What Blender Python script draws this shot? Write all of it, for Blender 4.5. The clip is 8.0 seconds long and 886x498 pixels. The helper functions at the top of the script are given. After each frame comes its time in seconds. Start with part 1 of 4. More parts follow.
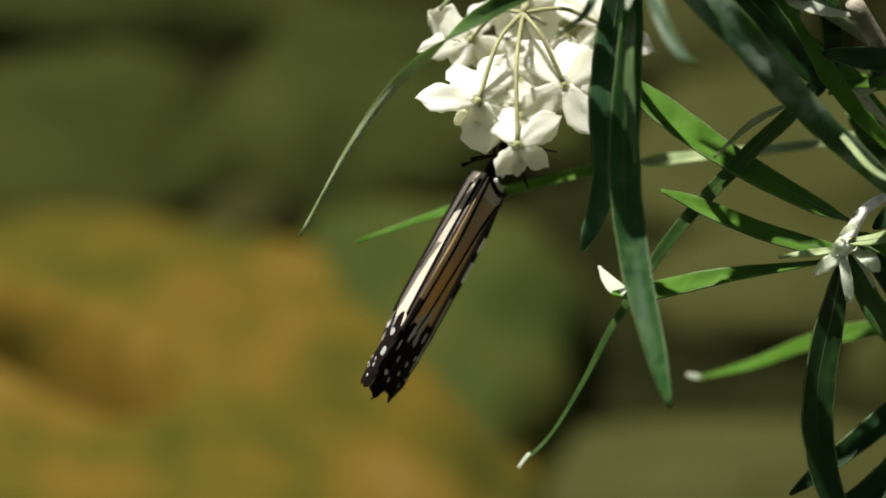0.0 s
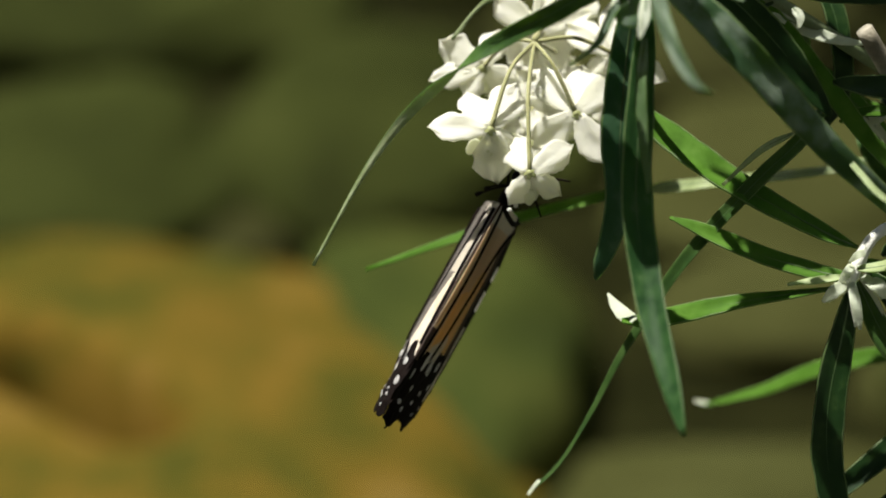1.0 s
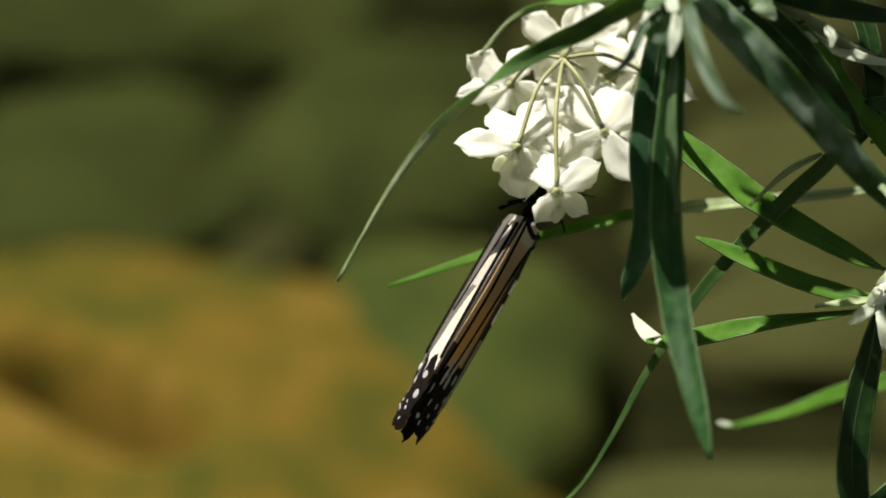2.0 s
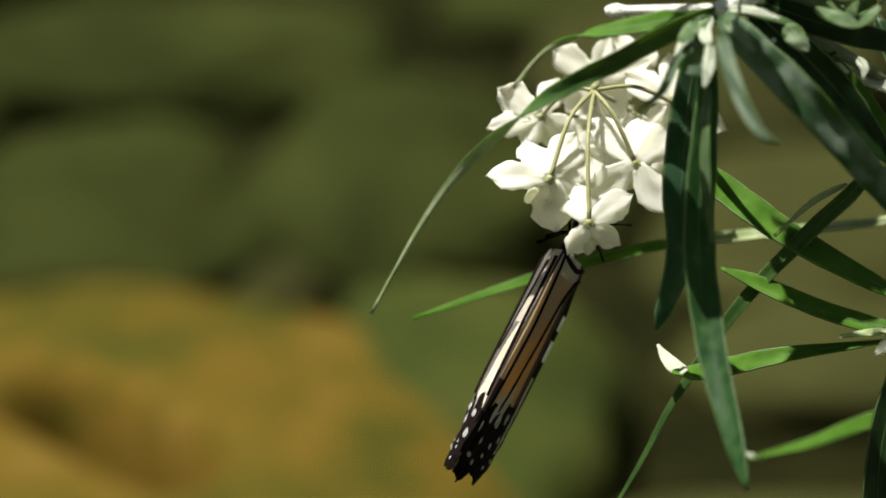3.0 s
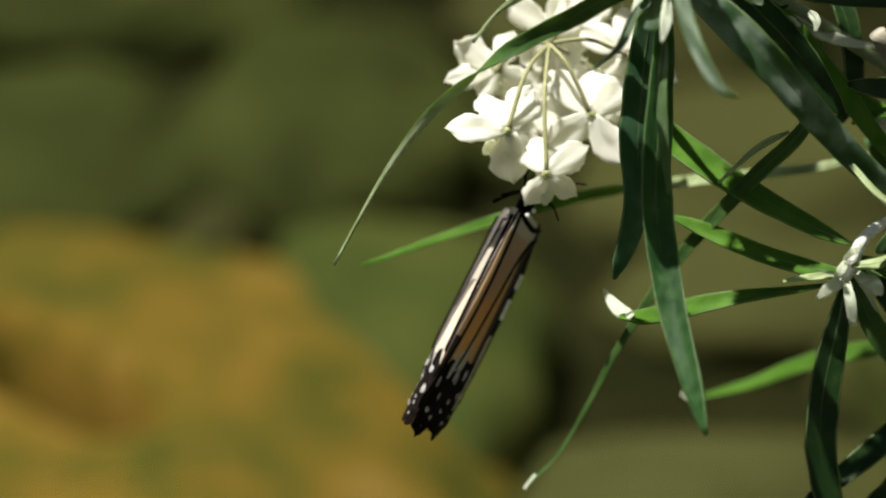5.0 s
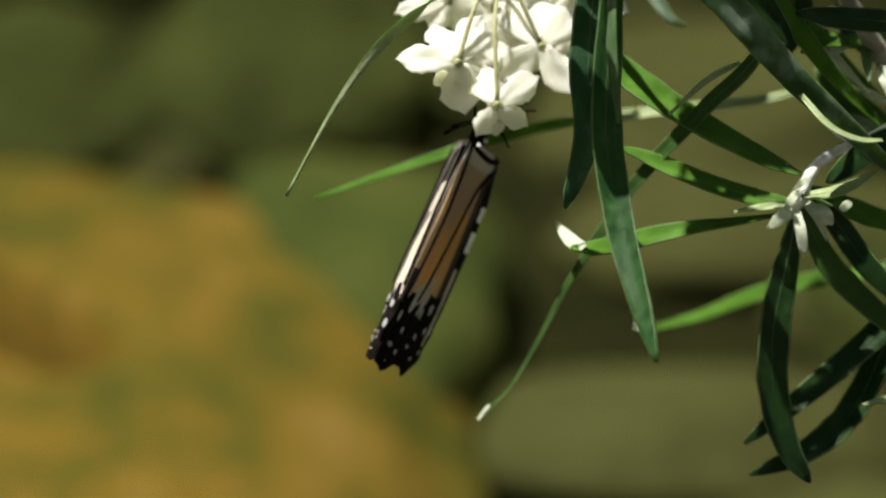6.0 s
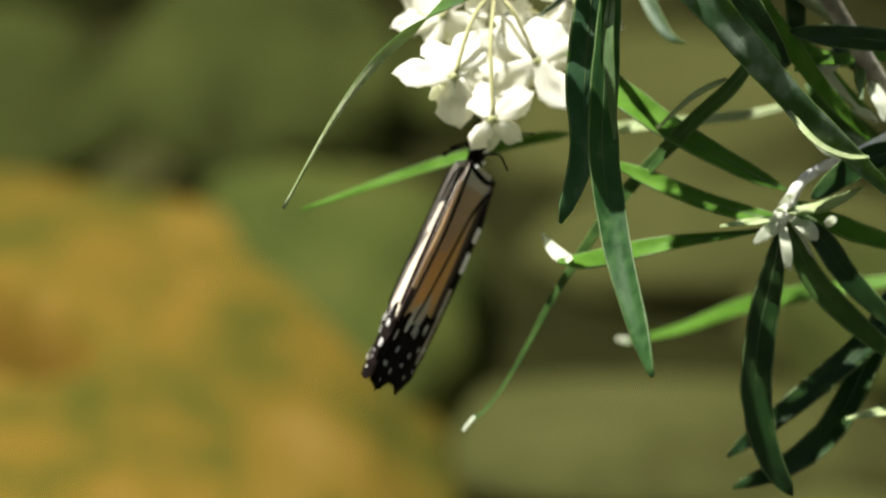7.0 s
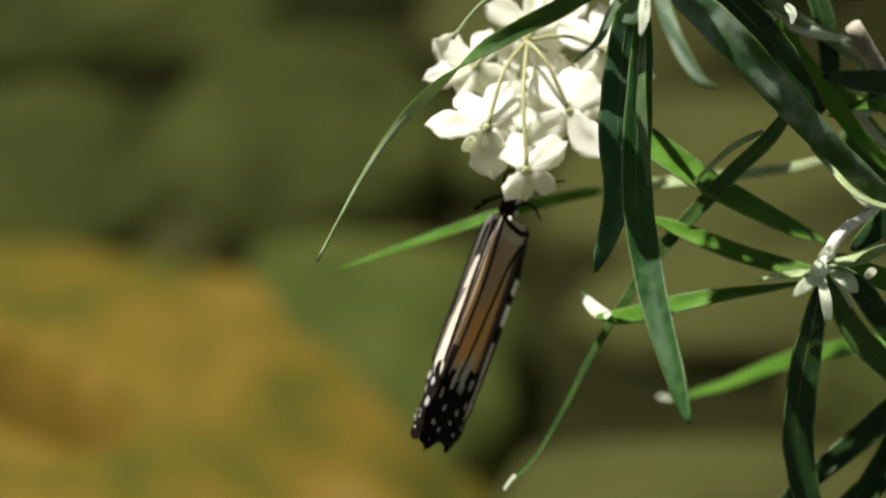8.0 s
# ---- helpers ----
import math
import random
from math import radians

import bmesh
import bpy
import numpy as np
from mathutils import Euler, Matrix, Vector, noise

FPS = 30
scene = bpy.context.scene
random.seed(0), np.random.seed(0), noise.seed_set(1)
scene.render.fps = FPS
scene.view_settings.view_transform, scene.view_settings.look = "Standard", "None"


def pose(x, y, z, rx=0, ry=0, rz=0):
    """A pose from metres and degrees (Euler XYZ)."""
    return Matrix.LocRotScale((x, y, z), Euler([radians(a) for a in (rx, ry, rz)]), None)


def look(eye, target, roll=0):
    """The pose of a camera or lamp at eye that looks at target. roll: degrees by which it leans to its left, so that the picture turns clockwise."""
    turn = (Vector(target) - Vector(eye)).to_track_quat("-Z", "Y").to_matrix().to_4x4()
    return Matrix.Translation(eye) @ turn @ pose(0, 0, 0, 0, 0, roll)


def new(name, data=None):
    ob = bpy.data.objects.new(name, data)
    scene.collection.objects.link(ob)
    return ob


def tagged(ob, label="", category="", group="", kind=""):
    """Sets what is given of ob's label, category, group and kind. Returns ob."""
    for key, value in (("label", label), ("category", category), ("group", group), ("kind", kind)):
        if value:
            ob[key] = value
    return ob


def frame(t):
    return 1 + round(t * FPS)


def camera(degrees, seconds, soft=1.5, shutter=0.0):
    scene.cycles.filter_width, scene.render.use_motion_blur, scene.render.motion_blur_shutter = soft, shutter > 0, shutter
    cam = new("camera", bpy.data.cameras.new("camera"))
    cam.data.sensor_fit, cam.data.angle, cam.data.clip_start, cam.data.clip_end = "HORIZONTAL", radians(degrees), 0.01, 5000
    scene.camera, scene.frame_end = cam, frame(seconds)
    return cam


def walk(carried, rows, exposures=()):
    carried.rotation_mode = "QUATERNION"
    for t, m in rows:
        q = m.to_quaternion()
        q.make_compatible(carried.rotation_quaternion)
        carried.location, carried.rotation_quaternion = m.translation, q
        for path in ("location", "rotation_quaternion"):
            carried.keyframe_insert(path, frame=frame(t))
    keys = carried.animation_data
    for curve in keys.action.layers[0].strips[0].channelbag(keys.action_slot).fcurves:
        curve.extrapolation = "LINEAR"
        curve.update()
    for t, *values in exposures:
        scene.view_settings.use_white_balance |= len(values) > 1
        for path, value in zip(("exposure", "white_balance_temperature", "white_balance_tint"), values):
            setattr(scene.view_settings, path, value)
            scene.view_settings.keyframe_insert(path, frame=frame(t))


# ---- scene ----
# ---------------------------------------------------------------- camera
cam = camera(14.0, 8.0, soft=1.8, shutter=0.4)
cam.data.dof.use_dof = True
cam.data.dof.focus_distance = 0.728
cam.data.dof.aperture_fstop = 8.0
PATH = [
    (0.0, pose(-0.00000, -0.61400, 0.71450, 60.000, 0.000, 0.000)),
    (0.5, pose(0.00142, -0.61208, 0.71534, 60.131, 0.101, 0.139)),
    (1.0, pose(-0.00375, -0.61413, 0.71603, 60.362, 0.076, -0.155)),
    (2.3, pose(-0.00564, -0.60611, 0.71094, 60.676, -0.541, 0.572)),
    (2.5, pose(-0.00491, -0.60863, 0.70838, 61.211, -0.743, 0.566)),
    (3.0, pose(-0.01405, -0.60871, 0.71302, 61.139, -0.214, 0.135)),
    (3.5, pose(-0.01440, -0.60760, 0.71366, 61.026, 0.106, 0.040)),
    (4.0, pose(-0.01368, -0.61033, 0.71482, 60.916, -0.145, 0.260)),
    (4.2, pose(-0.01357, -0.61110, 0.71339, 60.843, -0.125, 0.296)),
    (5.3, pose(-0.02957, -0.61996, 0.72541, 59.898, -0.834, -1.820)),
    (5.5, pose(-0.02644, -0.62049, 0.72503, 60.089, -0.621, -1.615)),
    (6.0, pose(-0.02520, -0.62262, 0.72295, 59.135, -0.732, -2.162)),
    (6.5, pose(-0.02918, -0.62296, 0.72512, 59.060, -0.498, -2.698)),
    (6.7, pose(-0.03533, -0.61978, 0.73245, 57.933, -1.155, -3.002)),
    (7.0, pose(-0.03521, -0.62472, 0.72674, 59.196, -1.560, -2.646)),
    (7.5, pose(-0.03817, -0.62775, 0.72203, 59.822, -0.932, -2.871)),
    (8.0, pose(-0.03185, -0.62558, 0.71917, 60.545, -0.449, -2.362)),
]
walk(cam, PATH, [(0.0, 1.02), (2.5, 1.03), (3.0, 1.03), (3.5, 1.10), (4.2, 1.12), (5.5, 1.08), (6.0, 1.13), (6.5, 1.44), (7.0, 1.58), (7.5, 1.60), (8.0, 1.24)])

# ---------------------------------------------------------------- light
SUN = Vector((-0.30, 0.14, 0.92)).normalized()
world = bpy.data.worlds.new("sky")
scene.world = world
world.use_nodes = True
nt = world.node_tree
sky = nt.nodes.new("ShaderNodeTexSky")
sky.sky_type = "NISHITA"
sky.sun_disc = False
sky.dust_density, sky.ozone_density = 1.0, 0.6
sky.sun_elevation = math.asin(SUN.z)
sky.sun_rotation = math.atan2(SUN.x, SUN.y)
nt.links.new(sky.outputs[0], nt.nodes["Background"].inputs[0])
nt.nodes["Background"].inputs[1].default_value = 0.065
lamp = bpy.data.lights.new("sun", "SUN")
lamp.energy, lamp.angle, lamp.color = 5.0, radians(0.5), (1.0, 0.955, 0.875)
sun = new("sun", lamp)
sun.matrix_basis = look(SUN * 5, (0, 0, 0))


# ---------------------------------------------------------------- materials
def blank(name):
    m = bpy.data.materials.new(name)
    m.use_nodes = True
    t = m.node_tree
    return m, t, t.nodes["Principled BSDF"], t.nodes["Material Output"]


def noise_ramp(t, scale, stops, detail=4.0, rough=0.55, coord="Object", stretch=(1, 1, 1), shift=False):
    """A noise of that scale run through colour stops (place, rgb)."""
    co = t.nodes.new("ShaderNodeTexCoord")
    mp = t.nodes.new("ShaderNodeMapping")
    mp.inputs["Scale"].default_value = stretch
    t.links.new(co.outputs[coord], mp.inputs["Vector"])
    if shift:
        info = t.nodes.new("ShaderNodeObjectInfo")
        mul = t.nodes.new("ShaderNodeMath")
        mul.operation = "MULTIPLY"
        mul.inputs[1].default_value = 7.0
        t.links.new(info.outputs["Random"], mul.inputs[0])
        t.links.new(mul.outputs[0], mp.inputs["Location"])
    n = t.nodes.new("ShaderNodeTexNoise")
    n.inputs["Scale"].default_value, n.inputs["Detail"].default_value, n.inputs["Roughness"].default_value = scale, detail, rough
    t.links.new(mp.outputs[0], n.inputs["Vector"])
    r = t.nodes.new("ShaderNodeValToRGB")
    while len(r.color_ramp.elements) < len(stops):
        r.color_ramp.elements.new(0.5)
    for e, (p, c) in zip(r.color_ramp.elements, stops):
        e.position, e.color = p, (*c, 1)
    t.links.new(n.outputs["Fac"], r.inputs[0])
    return r, n


def bump(t, shader, source, strength, distance):
    b = t.nodes.new("ShaderNodeBump")
    b.inputs["Strength"].default_value, b.inputs["Distance"].default_value = strength, distance
    t.links.new(source, b.inputs["Height"])
    t.links.new(b.outputs[0], shader.inputs["Normal"])


def thin(name, stops, through_colour, share, rough=0.45, scale=300.0, sheen=0.0, spec=0.5, stretch=(1, 1, 1), relief=0.3):
    """A thin living surface that lets part of the light through."""
    m, t, p, out = blank(name)
    r, n = noise_ramp(t, scale, stops, stretch=stretch, shift=True)
    t.links.new(r.outputs[0], p.inputs["Base Color"])
    p.inputs["Roughness"].default_value = rough
    p.inputs["Specular IOR Level"].default_value = spec
    p.inputs["Sheen Weight"].default_value = sheen
    p.inputs["Sheen Roughness"].default_value = 0.4
    _, fine = noise_ramp(t, scale * 6, stops, detail=2)
    bump(t, p, fine.outputs["Fac"], relief, 0.0002)
    tr = t.nodes.new("ShaderNodeBsdfTranslucent")
    tr.inputs[0].default_value = (*through_colour, 1)
    mix = t.nodes.new("ShaderNodeMixShader")
    mix.inputs[0].default_value = share
    t.links.new(p.outputs[0], mix.inputs[1])
    t.links.new(tr.outputs[0], mix.inputs[2])
    t.links.new(mix.outputs[0], out.inputs["Surface"])
    return m


def solid(name, stops, rough=0.6, scale=40.0, spec=0.5, relief=0.4, depth=0.0005, detail=5.0, sheen=0.0, shift=False):
    m, t, p, out = blank(name)
    r, n = noise_ramp(t, scale, stops, detail=detail, shift=shift)
    t.links.new(r.outputs[0], p.inputs["Base Color"])
    p.inputs["Roughness"].default_value = rough
    p.inputs["Specular IOR Level"].default_value = spec
    p.inputs["Sheen Weight"].default_value = sheen
    _, fine = noise_ramp(t, scale * 5, stops, detail=6)
    bump(t, p, fine.outputs["Fac"], relief, depth)
    return m


LEAF = thin("leaf_green", [(0.3, (0.020, 0.050, 0.014)), (0.5, (0.036, 0.080, 0.018)), (0.72, (0.066, 0.122, 0.032))], (0.42, 0.66, 0.03), 0.15, rough=0.55, scale=240, spec=0.10)
LEAF_FAR = thin("leaf_fresh_green", [(0.3, (0.036, 0.090, 0.008)), (0.5, (0.054, 0.130, 0.013)), (0.72, (0.080, 0.170, 0.024))], (0.25, 0.66, 0.02), 0.13, rough=0.6, scale=220, spec=0.06)
# Darker leaf green; in the tangle it also paints in the shade from above.
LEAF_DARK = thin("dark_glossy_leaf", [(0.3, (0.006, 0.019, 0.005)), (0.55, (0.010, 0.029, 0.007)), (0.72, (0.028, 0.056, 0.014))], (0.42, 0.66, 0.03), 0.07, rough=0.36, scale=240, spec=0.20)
# Downy leaf; its pale noise patches paint sun dapples into the colour.
DAPPLED = thin("sun_dappled_downy_leaf", [(0.36, (0.022, 0.048, 0.022)), (0.46, (0.040, 0.075, 0.038)), (0.54, (0.11, 0.155, 0.11)), (0.75, (0.25, 0.31, 0.24))], (0.4, 0.62, 0.1), 0.28, rough=0.7, scale=150, sheen=0.05, spec=0.06)
LEAF_UNDER = thin("pale_leaf_underside", [(0.3, (0.25, 0.31, 0.14)), (0.5, (0.35, 0.42, 0.21)), (0.72, (0.48, 0.55, 0.34))], (0.5, 0.68, 0.2), 0.32, rough=0.7, scale=260, sheen=0.1, spec=0.1)
# Stretched pale noise puts the hanging leaf's sunlit streaks into its colour.
LEAF_SUN_STREAK = thin("sun_streaked_leaf", [(0.35, (0.012, 0.038, 0.011)), (0.50, (0.022, 0.060, 0.017)), (0.62, (0.032, 0.076, 0.023)), (0.74, (0.072, 0.125, 0.052))], (0.25, 0.56, 0.08), 0.25, rough=0.5, scale=260, spec=0.12, stretch=(1.6, 1.6, 0.4))
LEAF_BLUE = thin("blue_green_leaf", [(0.35, (0.022, 0.060, 0.027)), (0.55, (0.036, 0.084, 0.042)), (0.70, (0.085, 0.140, 0.080))], (0.18, 0.50, 0.06), 0.22, rough=0.55, scale=200, spec=0.15)
WOOLLY = thin("woolly_grey_leaf", [(0.34, (0.05, 0.10, 0.035)), (0.52, (0.11, 0.17, 0.08)), (0.68, (0.32, 0.38, 0.28))], (0.5, 0.7, 0.25), 0.36, rough=0.75, scale=130, sheen=0.2, spec=0.06)
DOWN = thin("downy_young_leaf", [(0.3, (0.48, 0.53, 0.42)), (0.7, (0.66, 0.70, 0.60))], (0.82, 0.86, 0.66), 0.5, rough=0.7, scale=400, sheen=0.4)
GLAUCOUS = thin("grey_green_leaf", [(0.3, (0.022, 0.048, 0.026)), (0.52, (0.05, 0.085, 0.05)), (0.72, (0.15, 0.20, 0.14))], (0.45, 0.7, 0.15), 0.38, rough=0.6, scale=110, sheen=0.1)
# Margin paler than the blade: light catching leaf edges, put into the colour.
LIT_RIM = thin("lit_leaf_margin", [(0.3, (0.06, 0.10, 0.03)), (0.7, (0.14, 0.19, 0.08))], (0.45, 0.72, 0.10), 0.4, scale=500)
RIB = thin("leaf_midrib", [(0.3, (0.04, 0.08, 0.025)), (0.7, (0.08, 0.125, 0.045))], (0.3, 0.5, 0.08), 0.3, scale=300)
PETAL = thin("white_petal", [(0.3, (0.84, 0.84, 0.80)), (0.7, (0.92, 0.92, 0.90))], (0.99, 0.99, 0.86), 0.62, rough=0.55, scale=250, spec=0.3, relief=0.6)
HOOD = thin("cream_corona", [(0.3, (0.74, 0.75, 0.60)), (0.7, (0.82, 0.83, 0.72))], (0.9, 0.92, 0.7), 0.45, rough=0.5, scale=300)
CALYX = thin("pale_green_sepal", [(0.3, (0.32, 0.34, 0.14)), (0.7, (0.44, 0.46, 0.24))], (0.5, 0.56, 0.22), 0.35, scale=300)
PEDICEL = solid("pale_green_stalk", [(0.3, (0.20, 0.20, 0.07)), (0.7, (0.28, 0.28, 0.12))], rough=0.6, scale=300, sheen=0.3)
STEM = solid("woolly_pale_stem", [(0.30, (0.46, 0.48, 0.39)), (0.46, (0.70, 0.71, 0.64)), (0.66, (0.86, 0.86, 0.81))], rough=0.85, scale=500, sheen=0.6, relief=0.7)
STEM_BROWN = solid("bark_brown_stem", [(0.3, (0.10, 0.09, 0.06)), (0.5, (0.20, 0.18, 0.13)), (0.7, (0.38, 0.36, 0.29))], rough=0.85, scale=160, relief=0.8)
STEM_GREEN = solid("green_stem", [(0.3, (0.10, 0.14, 0.06)), (0.7, (0.17, 0.21, 0.10))], rough=0.6, scale=300)
WING_TAN = thin("wing_tan", [(0.3, (0.40, 0.31, 0.20)), (0.7, (0.49, 0.385, 0.26))], (0.86, 0.71, 0.48), 0.60, rough=0.6, scale=500, sheen=0.2)
WING_ORANGE = thin("wing_orange", [(0.3, (0.53, 0.37, 0.14)), (0.7, (0.65, 0.46, 0.19))], (0.95, 0.73, 0.34), 0.60, rough=0.6, scale=500, sheen=0.2)
WING_PALE = thin("wing_pale", [(0.3, (0.55, 0.52, 0.46)), (0.7, (0.68, 0.64, 0.56))], (0.85, 0.78, 0.62), 0.5, rough=0.6, scale=500, sheen=0.2)
WING_CREAM = thin("wing_cream", [(0.3, (0.70, 0.60, 0.44)), (0.5, (0.80, 0.74, 0.62)), (0.7, (0.86, 0.81, 0.70))], (0.98, 0.90, 0.72), 0.5, rough=0.6, scale=500)
# Wing grey, darkened so that the colour holds the flowers' shade.
WING_SHADE_GREY = thin("wing_shade_grey", [(0.3, (0.13, 0.118, 0.10)), (0.7, (0.20, 0.18, 0.155))], (0.30, 0.27, 0.22), 0.45, rough=0.6, scale=500, sheen=0.1)
WING_BROWN = thin("wing_dark_brown", [(0.3, (0.020, 0.010, 0.006)), (0.7, (0.045, 0.022, 0.012))], (0.16, 0.07, 0.03), 0.3, rough=0.6, scale=500)
WING_BLACK = solid("wing_black", [(0.3, (0.003, 0.002, 0.002)), (0.7, (0.008, 0.005, 0.004))], rough=0.7, spec=0.04, scale=600)
WING_WHITE = thin("wing_white_scales", [(0.3, (0.68, 0.68, 0.66)), (0.7, (0.80, 0.80, 0.78))], (0.97, 0.97, 0.94), 0.65, rough=0.7, scale=600)
STONE = solid("algae_stone", [(0.28, (0.032, 0.034, 0.015)), (0.48, (0.071, 0.077, 0.029)), (0.62, (0.094, 0.099, 0.038)), (0.8, (0.130, 0.122, 0.063))], rough=0.9, spec=0.2, scale=14, relief=0.5, depth=0.002, shift=True)
STONE_LIGHT = solid("bright_algae_stone", [(0.28, (0.064, 0.076, 0.034)), (0.46, (0.100, 0.118, 0.042)), (0.58, (0.135, 0.138, 0.052)), (0.72, (0.190, 0.160, 0.070))], rough=0.9, spec=0.2, scale=14, relief=0.5, depth=0.002, shift=True)
STONE_BROWN = solid("brown_stone", [(0.28, (0.060, 0.048, 0.029)), (0.5, (0.105, 0.098, 0.050)), (0.8, (0.155, 0.138, 0.079))], rough=0.9, spec=0.2, scale=14, relief=0.5, depth=0.002, shift=True)
STONE_TAN = solid("tan_stone", [(0.28, (0.072, 0.062, 0.034)), (0.5, (0.120, 0.112, 0.055)), (0.8, (0.165, 0.152, 0.082))], rough=0.9, spec=0.2, scale=14, relief=0.5, depth=0.002, shift=True)
STONE_ORANGE = solid("rust_stone", [(0.36, (0.09, 0.10, 0.028)), (0.46, (0.19, 0.146, 0.034)), (0.56, (0.32, 0.185, 0.044)), (0.70, (0.41, 0.24, 0.092))], rough=0.9, spec=0.2, scale=14, relief=0.5, depth=0.002)
SILT = solid("dark_silt", [(0.3, (0.020, 0.019, 0.009)), (0.7, (0.046, 0.042, 0.020))], spec=0.1, rough=0.9, scale=20, relief=0.6, depth=0.002)

for rock in (STONE, STONE_LIGHT, STONE_BROWN, STONE_TAN, STONE_ORANGE):
    for node in rock.node_tree.nodes:
        if node.type == "TEX_NOISE":
            node.inputs["Roughness"].default_value = 0.72

# Colour of the unseen surround that cuts down the sky.
SKY_BLOCK = solid("sky_block_green", [(0.3, (0.015, 0.025, 0.008)), (0.55, (0.04, 0.065, 0.015)), (0.75, (0.08, 0.11, 0.03))], rough=0.8, scale=2.5, relief=0.8, depth=0.1)


def water_material():
    m, t, p, out = blank("clear_water")
    t.nodes.remove(p)
    clear = t.nodes.new("ShaderNodeBsdfTransparent")
    clear.inputs[0].default_value = (0.517, 0.553, 0.428, 1)
    gloss = t.nodes.new("ShaderNodeBsdfGlossy")
    gloss.inputs["Roughness"].default_value = 0.03
    fres = t.nodes.new("ShaderNodeFresnel")
    fres.inputs[0].default_value = 1.33
    r, n = noise_ramp(t, 5.5, [(0, (0, 0, 0)), (1, (1, 1, 1))], detail=3, stretch=(1, 0.5, 1))
    b = t.nodes.new("ShaderNodeBump")
    b.inputs["Strength"].default_value, b.inputs["Distance"].default_value = 1.0, 0.030
    t.links.new(n.outputs["Fac"], b.inputs["Height"])
    t.links.new(b.outputs[0], gloss.inputs["Normal"])
    t.links.new(b.outputs[0], fres.inputs["Normal"])
    mix = t.nodes.new("ShaderNodeMixShader")
    t.links.new(fres.outputs[0], mix.inputs[0])
    t.links.new(clear.outputs[0], mix.inputs[1])
    t.links.new(gloss.outputs[0], mix.inputs[2])
    t.links.new(mix.outputs[0], out.inputs["Surface"])
    return m


WATER = water_material()


# ---------------------------------------------------------------- mesh helpers
def mesh_of(name, bm, mats, smooth=True):
    me = bpy.data.meshes.new(name)
    bmesh.ops.recalc_face_normals(bm, faces=bm.faces)
    for f in bm.faces:
        f.smooth = smooth
    bm.to_mesh(me)
    bm.free()
    for m in mats if isinstance(mats, (list, tuple)) else [mats]:
        me.materials.append(m)
    return me


def part(name, bm, mats, parent, label=""):
    ob = new(name, mesh_of(name, bm, mats))
    ob.parent = parent
    return tagged(ob, label)


def empty(name, place=(0, 0, 0)):
    ob = new(name)
    ob.location = place
    ob.empty_display_size = 0.01
    return ob


def spline(points, n):
    """n + 1 points of a smooth curve through the points."""
    p = [Vector(q) for q in points]
    p = [2 * p[0] - p[1]] + p + [2 * p[-1] - p[-2]]
    out, spans = [], len(p) - 3
    for i in range(n + 1):
        u = i / n * spans
        k = min(int(u), spans - 1)
        u -= k
        a, b, c, d = p[k:k + 4]
        out.append(0.5 * (2 * b + (c - a) * u + (2 * a - 5 * b + 4 * c - d) * u * u + (3 * b - a - 3 * c + d) * u ** 3))
    return out


def tangents(pts):
    return [(pts[min(i + 1, len(pts) - 1)] - pts[max(i - 1, 0)]).normalized() for i in range(len(pts))]


def tube(bm, pts, radii, sides=8, caps=True):
    ts = tangents(pts)
    ref = Vector((0.3, 0.5, 0.8))
    rings = []
    for i, (q, t) in enumerate(zip(pts, ts)):
        a = t.cross(ref).normalized()
        b = t.cross(a).normalized()
        r = radii if isinstance(radii, (int, float)) else radii[0] + (radii[-1] - radii[0]) * i / (len(pts) - 1) if len(radii) == 2 else radii[i]
        rings.append([bm.verts.new(q + (a * math.cos(2 * math.pi * k / sides) + b * math.sin(2 * math.pi * k / sides)) * r) for k in range(sides)])
    for r0, r1 in zip(rings, rings[1:]):
        for k in range(sides):
            bm.faces.new((r0[k], r0[(k + 1) % sides], r1[(k + 1) % sides], r1[k]))
    if caps:
        bm.faces.new(rings[0])
        bm.faces.new(rings[-1])
    return bm


VIEW = Vector((0, -0.866, 0.5))
UP = Vector((0, 0.5, 0.866))


